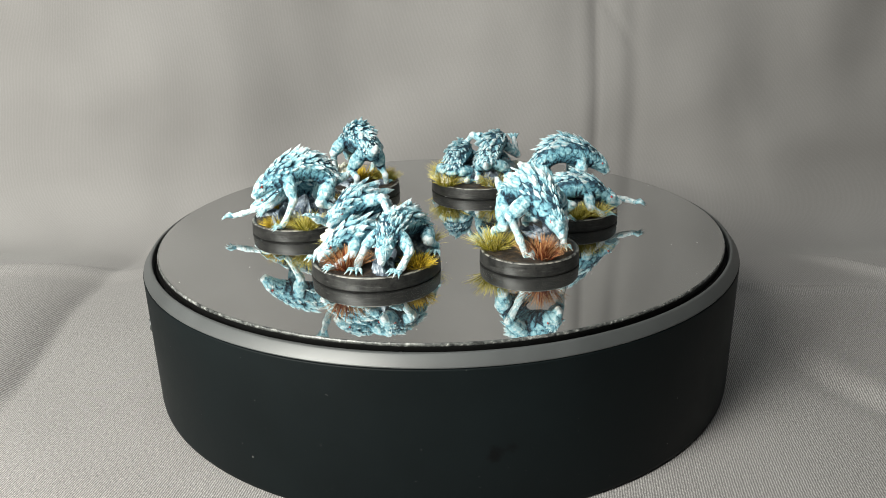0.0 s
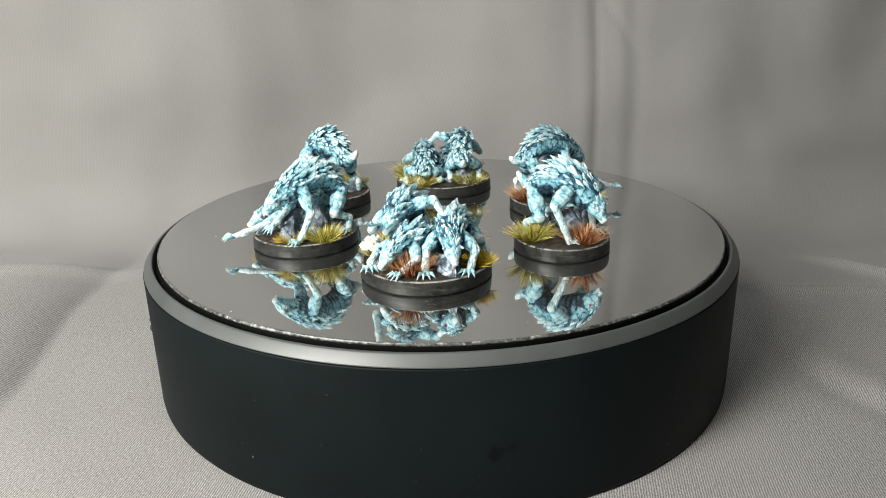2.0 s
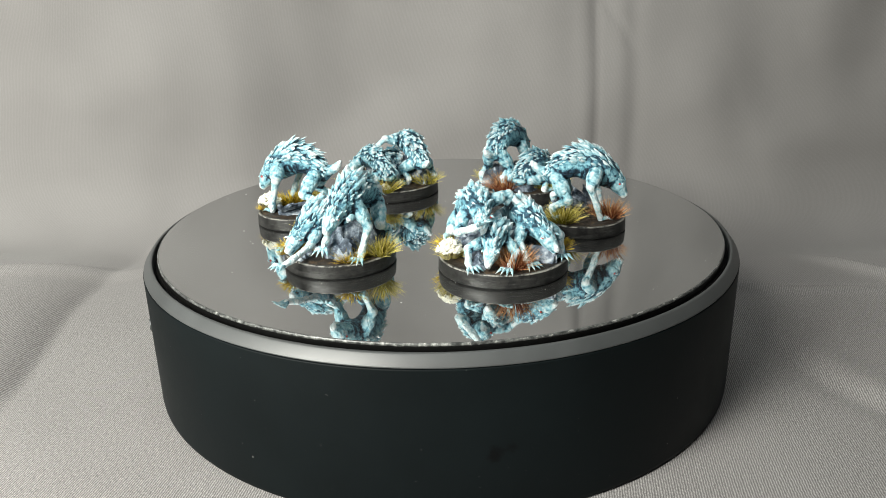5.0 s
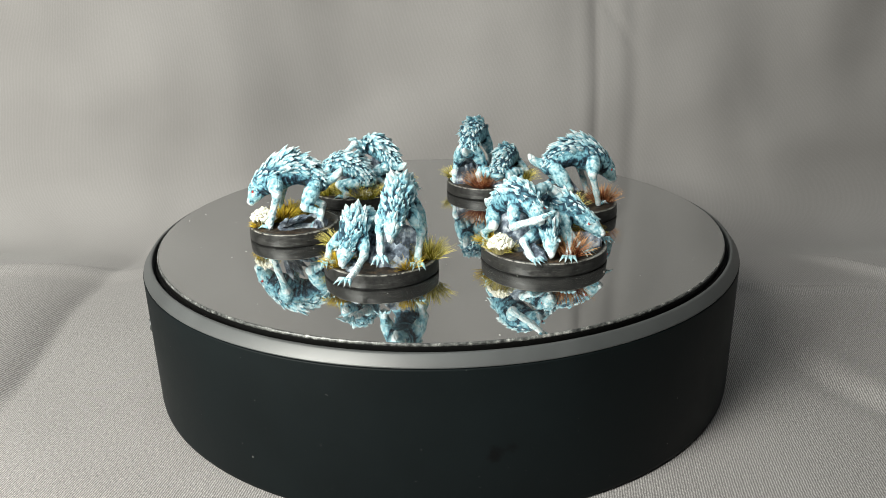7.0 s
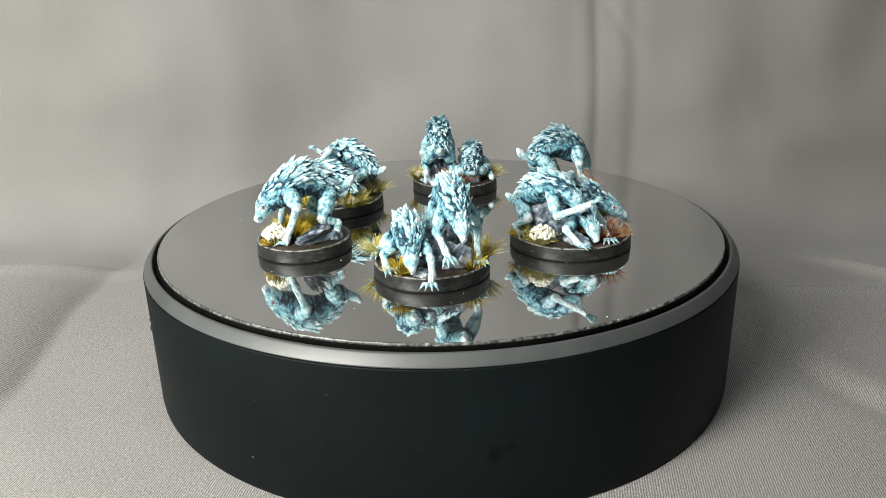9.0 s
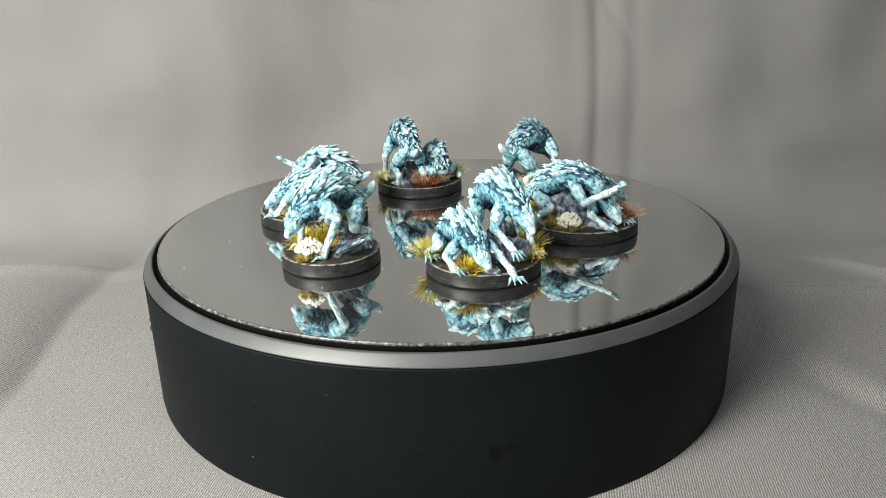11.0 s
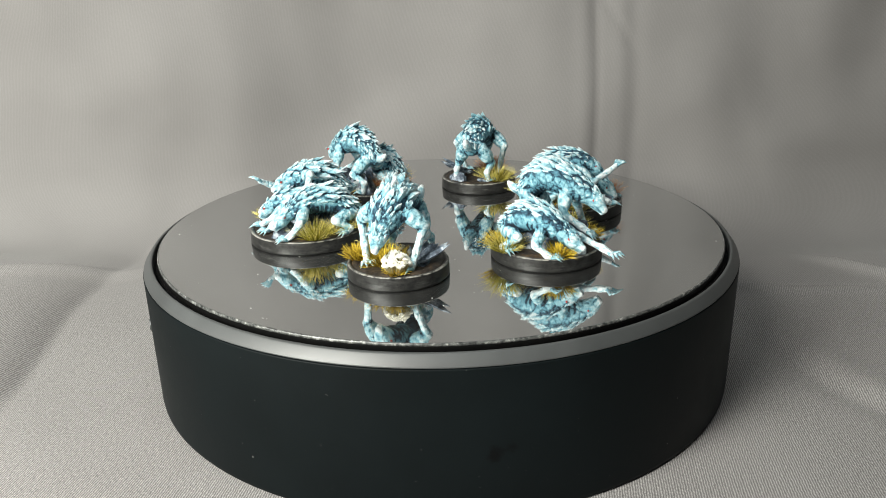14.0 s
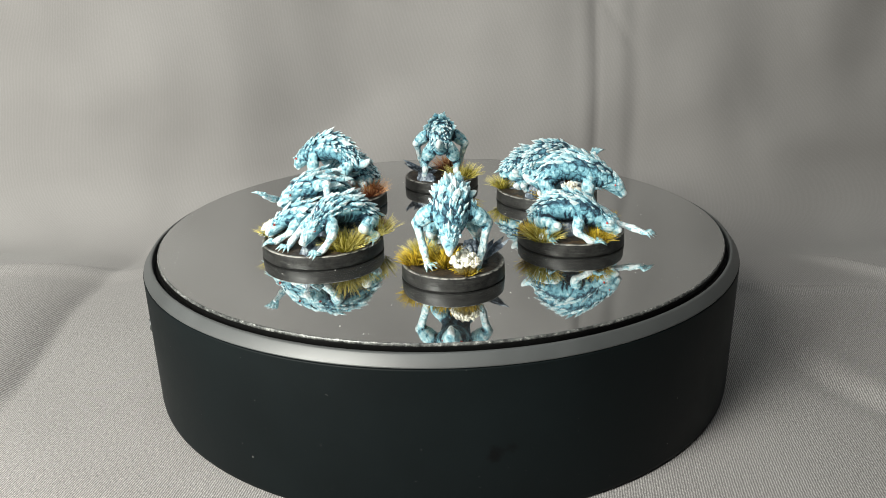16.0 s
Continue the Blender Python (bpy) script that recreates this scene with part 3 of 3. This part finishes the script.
def blade_mesh(seed, long, wide, up):
    """One pointed, ridged blade of slate that rises along x."""
    rng = random.Random(seed)
    verts, faces = [], []
    for t, w, h in ((0.0, 0.25, 0.9), (0.35, 0.85, 0.6), (0.7, 1.0, 0.5)):
        for q, z in ((-0.5, -0.1), (0, h + 0.25), (0.5, -0.1), (0, -0.9)):
            verts.append((long * t, wide * w * q + rng.uniform(-0.1, 0.1), up * t + z))
    verts.append((long, 0, up * 1.05))
    for b in (0, 4):
        for m in range(4):
            faces.append((b + (m + 1) % 4, b + 4 + (m + 1) % 4, b + 4 + m, b + m))
    faces += [(8 + (m + 1) % 4, 12, 8 + m) for m in range(4)]
    faces.append((3, 2, 1, 0))
    return mesh_of("slate_blade", np.array(verts) * MM, faces, [ROCK], smooth=False)


def base_mesh(r, h=3.6):
    v, f = lathe([(0, 0), (r - 0.5, 0), (r - 0.48, 0.03), (r - 0.3, 0.22), (r - 0.02, 0.38), (r, 0.45), (r - 0.18, h - 0.25), (r - 0.2, h - 0.2), (r - 0.32, h - 0.03), (r - 0.4, h), (r - 1.0, h), (r - 1.2, h - 0.25), (0, h - 0.25)], 96)
    v = np.array(v)
    wear = np.where((v[:, 2] > h - 0.22) & (np.hypot(v[:, 0], v[:, 1]) > r - 0.6), 1.0, np.where(v[:, 2] < 0.3, 0.0, 0.05))
    return mesh_of("base", v * MM, [q[::-1] for q in f], [BASE], wear)


def earth_mesh(r, seed, h=3.6):
    """Lumpy textured ground that fills the top of a base."""
    verts, faces = [(0, 0, h + 0.1)], []
    rings, n = 14, 60
    for i in range(1, rings + 1):
        for k in range(n):
            a, q = 2 * math.pi * k / n, (r - 1.1) * i / rings
            p = Vector((q * math.cos(a), q * math.sin(a), seed * 7.3))
            z = h - 0.35 if i == rings else h + 0.12 + 0.35 * noise.noise(p * 0.45) + 0.3 * noise.noise(p * 1.6)
            verts.append((p.x, p.y, max(z, h - 0.35)))
    for k in range(n):
        faces.append((0, 1 + k, 1 + (k + 1) % n))
        for i in range(rings - 1):
            a, b = 1 + i * n, 1 + (i + 1) * n
            faces.append((a + k, b + k, b + (k + 1) % n, a + (k + 1) % n))
    return mesh_of("earth", np.array(verts) * MM, faces, [EARTH])


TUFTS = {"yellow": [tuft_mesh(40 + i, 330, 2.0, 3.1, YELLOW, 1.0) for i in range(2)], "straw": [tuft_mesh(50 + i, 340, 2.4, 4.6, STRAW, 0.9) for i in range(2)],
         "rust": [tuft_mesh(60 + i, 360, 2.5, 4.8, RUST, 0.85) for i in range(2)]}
FLOWERS = [flower_mesh(70 + i, 170, 2.4, 3.4) for i in range(2)]
TUFT_LABEL = {"yellow": "short mustard-yellow grass tuft", "straw": "tall straw-yellow grass tuft", "rust": "rust-red dry grass tuft"}
H = 3.6


def miniature(label, sculpt, radius, tufts, rocks, seed):
    """A round-based miniature: base, earth, rocks, creature figures, grass tufts and flowers."""
    ob = new("miniature")
    tagged(ob, label, "miniature", "miniatures on the mirror")
    child("base", base_mesh(radius), ob, "black plastic round base")
    child("earth", earth_mesh(radius, seed), ob, "dark brown textured earth")
    for k, (x, y, turn, ln, wd, ht, rd) in enumerate(rocks):
        rk = child("rock", rock_mesh(seed * 10 + k, ln, wd, ht, rd), ob, "dark slate-blue painted rock")
        rk.matrix_basis = pose(x * MM, y * MM, (H - 0.1) * MM, 0, 0, turn)
    if sculpt == "lone":
        rng = random.Random(seed)
        for k in range(7):
            sh = child("slate_blade", blade_mesh(seed * 10 + k, rng.uniform(7.0, 9.4), rng.uniform(1.9, 2.6), 2.2 + 0.45 * k), ob, "slate-blue painted rock blade")
            sh.matrix_basis = pose(3.2 * MM, 5.6 * MM, (H + 0.3) * MM, 0, 0, 212 - 16 * k + rng.uniform(-4, 4))
    for me in SCULPTS[sculpt]:
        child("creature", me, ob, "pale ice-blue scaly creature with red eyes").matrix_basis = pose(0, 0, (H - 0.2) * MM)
    for k, (kind, x, y, size) in enumerate(tufts):
        if kind == "flower":
            tf = child("flower_clump", FLOWERS[k % 2], ob, "cream-white flower clump")
        else:
            tf = child("grass_tuft", TUFTS[kind][k % 2], ob, TUFT_LABEL[kind])
        tf.matrix_basis = pose(x * MM, y * MM, (H - 0.1) * MM, 0, 0, 57 * k) @ Matrix.Scale(size * 1.22, 4)
    return ob


MINIATURES = []                # object, angle round the axis and facing at the start, distance from the axis


def place(ob, angle, facing, rho):
    MINIATURES.append((ob, angle, facing, rho * U))


LONE_ROCKS = [(-1.0, 6.4, 186, 9, 4, 1.6, 2), (-7.5, 5, 70, 6, 4, 2.6, 0), (-6, -4, 130, 5, 4, 1.6, 0)]
PAIR_ROCKS = [(-0.5, 4.5, 95, 12, 8, 6.0, 2), (-2, -4, 10, 15, 9, 4.8, 3), (5, 3.5, 60, 11, 9, 4.6, 3), (-4, 6, 150, 11, 8, 5.0, 2), (9, -5, 20, 7, 5, 1.6, 0)]
# first two trio rocks are added, standing in for shade between the creatures
TRIO_ROCKS = [(-4, -6, 20, 12, 8, 7.5, 2), (2, 2, 100, 10, 7, 5.5, 2), (0, -1, 80, 18, 11, 5.5, 2), (7, 7, 30, 9, 6, 3.0, 2), (-7, 5, 120, 13, 9, 5.0, 2), (6, -8, 160, 9, 6, 2.6, 2), (-8, -7, 20, 8, 6, 2.6, 0)]

place(miniature("miniature of three piled ice-blue scaly creatures with rust and cream tufts", "trio", 16.0,
                [("rust", 10.5, -1.2, 1.0), ("flower", -0.5, -13.4, 1.05), ("straw", -1.0, -13.0, 0.7), ("yellow", 2.0, 13.4, 0.95), ("yellow", -6.5, -10.8, 1.1), ("straw", -12, 6.5, 0.9)],
                TRIO_ROCKS, 1), 246.47, -121, 0.512)
place(miniature("single ice-blue scaly creature miniature with straw and rust grass tufts", "lone", 12.5,
                [("straw", -4.6, -7.4, 1.05), ("rust", 7.6, -2.3, 1.0)], LONE_ROCKS, 2), 303.1, -57, 0.513)
place(miniature("miniature of a standing and a crawling ice-blue creature with yellow tufts", "pair", 14.2,
                [("yellow", 7.2, -9.0, 1.0), ("straw", -6.0, -11, 0.95), ("yellow", -9, -7.5, 1.1), ("straw", 1.0, 12.0, 0.95), ("yellow", 8.0, 7.6, 0.95), ("straw", -1.5, 6, 0.8)],
                PAIR_ROCKS, 3), 184.5, -160, 0.508)
place(miniature("single ice-blue scaly creature miniature with cream flowers and yellow tufts", "lone", 12.5,
                [("flower", 8.0, 3.4, 1.15), ("yellow", 8.6, 3.6, 0.7), ("yellow", 2.4, -9.0, 1.05), ("straw", -3.2, -7.6, 0.8), ("yellow", 3.6, -1.5, 1.3)], LONE_ROCKS, 4), 127.9, 119, 0.533)
place(miniature("miniature of three piled ice-blue scaly creatures with yellow and cream tufts", "trio", 16.0,
                [("flower", 9.6, -10.2, 0.9), ("straw", 9.6, -10.2, 0.7), ("straw", 0.6, 12.2, 1.0), ("straw", -12.0, 7.4, 1.0), ("flower", -12.6, 7.6, 0.6), ("straw", -6.3, 9.4, 0.9), ("rust", 0, -9, 0.7), ("straw", -10, -8, 1.0)],
                TRIO_ROCKS, 5), 69.76, 72, 0.487)
place(miniature("miniature of a standing and a crawling ice-blue creature with rust tuft", "pair", 14.2,
                [("rust", -9.6, -0.1, 1.1), ("straw", -0.7, 11.4, 0.85), ("flower", -1.0, 11.8, 0.6), ("straw", 4.5, -10.3, 0.8), ("straw", -1.2, -11.0, 0.9)], PAIR_ROCKS, 6), 0.0, 9, 0.475)

# ---------------------------------------------------------------- turntable
turntable = tagged(new("turntable"), "black plastic round display turntable on grey cloth", "turntable")
RO = 1.0505 * U
SEAM = TOP - 0.0475 * U         # where the drum ends and the rim ring begins
v, f = lathe([(0, 0.0), (RO * 0.994, 0.0), (RO * 0.999, 0.0006), (RO, 0.0016), (RO, SEAM - 0.004 * U), (RO * 0.9992, SEAM - 0.0012 * U), (RO * 0.9965, SEAM), (RO * 0.985, SEAM), (0, SEAM)], 256)
child("drum", mesh_of("drum", v, [q[::-1] for q in f], [BODY]), turntable, "matte black drum body")
v, f = lathe([(1.012 * U, SEAM + 0.001 * U), (RO * 0.9955, SEAM + 0.001 * U), (RO * 0.9975, SEAM + 0.0022 * U), (RO * 0.998, SEAM + 0.0040 * U), (RO * 0.9965, SEAM + 0.0062 * U),
              (1.0285 * U, TOP - 0.0172 * U), (1.0255 * U, TOP - 0.0148 * U), (1.0215 * U, TOP - 0.0137 * U), (1.0185 * U, TOP - 0.0142 * U), (1.0165 * U, TOP - 0.0165 * U), (1.016 * U, TOP - 0.024 * U), (1.012 * U, SEAM + 0.001 * U)], 256)
child("rim", mesh_of("rim", v, [q[::-1] for q in f], [RIM]), turntable, "satin black chamfered rim ring")
v, f = lathe([(0, SEAM + 0.001 * U), (1.006 * U, SEAM + 0.001 * U), (1.009 * U, SEAM + 0.003 * U), (1.009 * U, TOP - 0.0305 * U), (1.006 * U, TOP - 0.029 * U), (0, TOP - 0.029 * U)], 256)
platter = child("platter", mesh_of("platter", v, [q[::-1] for q in f], [FELT]), turntable, "black felt-covered rotating platter")
bm = bmesh.new()
bmesh.ops.create_cone(bm, cap_ends=True, segments=20, radius1=0.0022, radius2=0.0019, depth=0.0016)
bmesh.ops.bevel(bm, geom=[e for e in bm.edges if e.is_boundary is False and len(e.link_faces) == 2 and e.calc_face_angle(0) > 1.0], offset=0.0003, segments=2, affect="EDGES")
knob = bpy.data.meshes.new("power_button")
bm.to_mesh(knob)
bm.free()
knob.materials.append(RIM)
button = child("power_button", knob, turntable, "small black push button")
button.matrix_basis = pose((RO - 0.0004) * math.cos(radians(200)), (RO - 0.0004) * math.sin(radians(200)), 0.27 * U, 0, -90, 20)

# ---------------------------------------------------------------- mirror
mirror = tagged(new("mirror"), "round mirror disc with dusty ground edge on the turntable", "mirror")
v, f = lathe([(0.996 * U, TOP - 0.0007), (0.996 * U, TOP), (0, TOP)], 256)
v2, f2 = lathe([(0, TOP - 0.0285 * U), (0.997 * U, TOP - 0.0285 * U), (1.0 * U, TOP - 0.0265 * U), (1.0 * U, TOP - 0.0006), (0.9975 * U, TOP - 0.0001), (0.9962 * U, TOP - 0.0001), (0.9962 * U, TOP - 0.0009)], 256)
child("face", mesh_of("face", v, f, [MIRROR], smooth=False), mirror, "silvered mirror face")
child("glass_edge", mesh_of("glass_edge", v2, [q[::-1] for q in f2], [GAP]), mirror, "dark polished glass edge")
v, f = lathe([(0.9962 * U, TOP - 0.0002), (0.9962 * U, TOP + 0.00002), (0.9985 * U, TOP - 0.00005), (1.0006 * U, TOP - 0.0004), (1.0006 * U, TOP - 0.0007), (0.9990 * U, TOP - 0.0007), (0.9962 * U, TOP - 0.0002)], 256)
child("chamfer", mesh_of("chamfer", v, [q[::-1] for q in f], [EDGE]), mirror, "pale dusty ground chamfer")


def dust_mesh(count, seed, inner, outer, z, small, large):
    """Scattered flakes of dust and lint."""
    rng = random.Random(seed)
    verts, faces = [], []
    for _ in range(count):
        r, a, s = math.sqrt(rng.uniform(inner ** 2, outer ** 2)), rng.uniform(0, 2 * math.pi), small + (large - small) * rng.random() ** 4
        t, e = rng.uniform(0, math.pi), rng.uniform(0.25, 1.0)
        o = len(verts)
        for k in range(5):
            p, q = s * math.cos(k * 1.2566), s * e * math.sin(k * 1.2566) * rng.uniform(0.5, 1.2)
            verts.append((r * math.cos(a) + p * math.cos(t) - q * math.sin(t), r * math.sin(a) + p * math.sin(t) + q * math.cos(t), z))
        verts.append((r * math.cos(a), r * math.sin(a), z + s * 0.5))
        faces += [(o + k, o + (k + 1) % 5, o + 5) for k in range(5)]
    return verts, faces


dm, dt, db = material("dust", 0.9)
db.inputs["Base Color"].default_value = (0.55, 0.54, 0.52, 1)
v, f = dust_mesh(430, 5, 0.05 * U, 0.985 * U, TOP + 0.00003, 0.00006, 0.00028)
tagged(child("dust", mesh_of("dust", v, f, [dm], smooth=False), mirror, "pale dust specks"), kind="stuff")

# ---------------------------------------------------------------- cloth backdrop and added room shell


def cloth_mesh():
    """One sheet: flat under the turntable, swept up behind it into an upright backdrop with soft folds and creases."""
    nx, ns = 420, 420
    half, front, high = 4.6 * U, -4.6 * U, 4.2 * U
    arc = 0.42 * U
    soft_step = lambda q: (lambda c: c * c * (3 - 2 * c))(min(1.0, max(0.0, q)))
    verts, faces, uvs = [], [], []
    for i in range(nx + 1):
        x = -half + 2 * half * i / nx
        u = x / U
        bend = (0.92 + 0.26 * math.exp(-(u / 1.15) ** 2)) * U
        flat = bend - front
        turn = radians(84)
        total = flat + arc * turn + high
        for j in range(ns + 1):
            s = total * j / ns
            if s < flat:
                p, n = (front + s, 0.0), (0.0, 1.0)
            elif s < flat + arc * turn:
                a = (s - flat) / arc
                p, n = (bend + arc * math.sin(a), arc * (1 - math.cos(a))), (-math.sin(a), math.cos(a))
            else:
                d = s - flat - arc * turn
                p = (bend + arc * math.sin(turn) + d * math.cos(turn), arc * (1 - math.cos(turn)) + d * math.sin(turn))
                n = (-math.sin(turn), math.cos(turn))
            w = soft_step((s - flat + 0.1 * U) / (0.5 * U))          # 0 on the table, 1 on the upright
            y, z = p[0] / U, p[1] / U
            off = w * (0.030 * math.sin(1.9 * u + 0.6 * z) + 0.012 * math.sin(4.3 * u - 1.1 * z + 1.0) + 0.085 * noise.noise(Vector((u * 1.0, z * 1.2, 3.1))) + 0.035 * noise.noise(Vector((u * 2.6 + z, z * 2.2 - u, 5.7))))
            cx = 0.865 + 0.012 * math.sin(2.6 * z)                              # the hanging crease and the softer folds beside it
            off += w * (0.012 * math.exp(-((u - cx + 0.07) / 0.05) ** 2) - 0.011 * math.exp(-((u - cx) / 0.020) ** 2) + 0.010 * math.exp(-((u - cx - 0.12) / 0.06) ** 2) - 0.008 * math.exp(-((u - cx - 0.21) / 0.045) ** 2))
            kink = u - cx - 0.20 * soft_step((1.35 - z) / 0.45)                  # a slanting pinch near the top
            off -= w * 0.011 * math.exp(-(kink / 0.022) ** 2) * soft_step((z - 0.9) / 0.15) * soft_step((1.4 - z) / 0.1)
            off -= w * 0.10 * min(1.8, 0.5 * (u - cx + math.sqrt((u - cx) ** 2 + 0.06)))                         # past the crease the cloth hangs further back
            out = soft_step((math.hypot(u, y) - 1.1) / 0.35)
            lie = out * soft_step((1.45 - y) / 0.95)
            rise = max(0.0, -1.57 - 0.05 * math.sin(3.1 * y) - u)                 # left of this line the cloth climbs out of a crease
            off += lie * 0.15 * (1 - math.exp(-rise / 0.20)) * soft_step((y + 0.75) / 0.5)
            off += lie * 0.040 * math.exp(-((y - 0.80 - 0.50 * (u + 1.53)) / 0.055) ** 2) * soft_step((-1.2 - u) / 0.3)
            fold = y - 0.50 + 0.18 * (u - 1.37) + 0.015 * math.sin(9 * u)         # tucked folds on the other side
            off += lie * (0.030 * math.exp(-((fold + 0.035) / 0.030) ** 2) - 0.022 * math.exp(-((fold - 0.012) / 0.020) ** 2)) * soft_step((u - 1.0) / 0.3) * soft_step((2.15 - u) / 0.4)
            fold = y - 0.72 + 1.2 * (u - 1.97)
            off += lie * (0.045 * math.exp(-((fold + 0.07) / 0.06) ** 2) - 0.030 * math.exp(-((fold - 0.01) / 0.04) ** 2)) * soft_step((u - 1.72) / 0.2)
            fold = u - 1.20 - 0.44 * (0.06 - y) - 0.03 * math.sin(5 * y)
            off += lie * (0.018 * math.exp(-((fold - 0.10) / 0.10) ** 2) - 0.012 * math.exp(-((fold + 0.05) / 0.06) ** 2)) * soft_step((u - 1.08) / 0.15)
            off += out * (1 - w) * 0.012 * noise.noise(Vector((u * 1.7, y * 1.7, 9.0)))
            off = max(off, -0.03) if w < 0.05 else off
            verts.append((x, p[0] + n[0] * off * U, p[1] + n[1] * off * U))
            uvs.append((x, s))
    for i in range(nx):
        for j in range(ns):
            a = i * (ns + 1) + j
            faces.append((a, a + ns + 1, a + ns + 2, a + 1))
    me = mesh_of("cloth", verts, faces, [CLOTH])
    layer = me.uv_layers.new(name="weave")
    flatuv = np.array(uvs)[np.array(faces).ravel()]
    layer.data.foreach_set("uv", flatuv.ravel())
    return me


cloth = new("backdrop_cloth", cloth_mesh())
tagged(cloth, "grey twill cloth draped as table cover and backdrop", "cloth", kind="structure")


def box_mesh(name, lo, hi, mat):
    bm = bmesh.new()
    bmesh.ops.create_cube(bm, size=1.0)
    for v in bm.verts:
        v.co = Vector([(lo[i] + hi[i]) / 2 + v.co[i] * (hi[i] - lo[i]) for i in range(3)])
    me = bpy.data.meshes.new(name)
    bm.to_mesh(me)
    bm.free()
    me.materials.append(mat)
    return me


# unseen room shell, added to bounce light and close off reflections
PLASTER, BOARDS = wall_material("plaster", (0.74, 0.73, 0.70)), wall_material("floor_boards", (0.30, 0.22, 0.15))
for name, lo, hi, mat in (("wall_north", (-1.6, 1.2, -0.75), (1.6, 1.3, 1.65), PLASTER), ("wall_south", (-1.6, -1.9, -0.75), (1.6, -1.8, 1.65), PLASTER),
                          ("wall_west", (-1.7, -1.9, -0.75), (-1.6, 1.3, 1.65), PLASTER), ("wall_east", (1.6, -1.9, -0.75), (1.7, 1.3, 1.65), PLASTER),
                          ("floor", (-1.7, -1.9, -0.83), (1.7, 1.3, -0.75), BOARDS), ("ceiling", (-1.7, -1.9, 1.65), (1.7, 1.3, 1.73), PLASTER)):
    tagged(new(name, box_mesh(name, lo, hi, mat)), "plain matte %s closing the room" % ("wooden floor" if name == "floor" else "off-white plaster surface"), name.split("_")[0], kind="structure")


# ---------------------------------------------------------------- what moves
def motions():
    times = [0.5 * k for k in range(33)]
    walk(platter, [(t, pose(0, 0, 0, 0, 0, SPIN * t)) for t in times])
    walk(mirror, [(t, pose(0, 0, 0, 0, 0, SPIN * t)) for t in times])
    for ob, angle, facing, rho in MINIATURES:
        rows = []
        for t in times:
            a = radians(angle + SPIN * t)
            rows.append((t, pose(rho * math.cos(a), rho * math.sin(a), TOP, 0, 0, facing + SPIN * t)))
        walk(ob, rows)


motions()
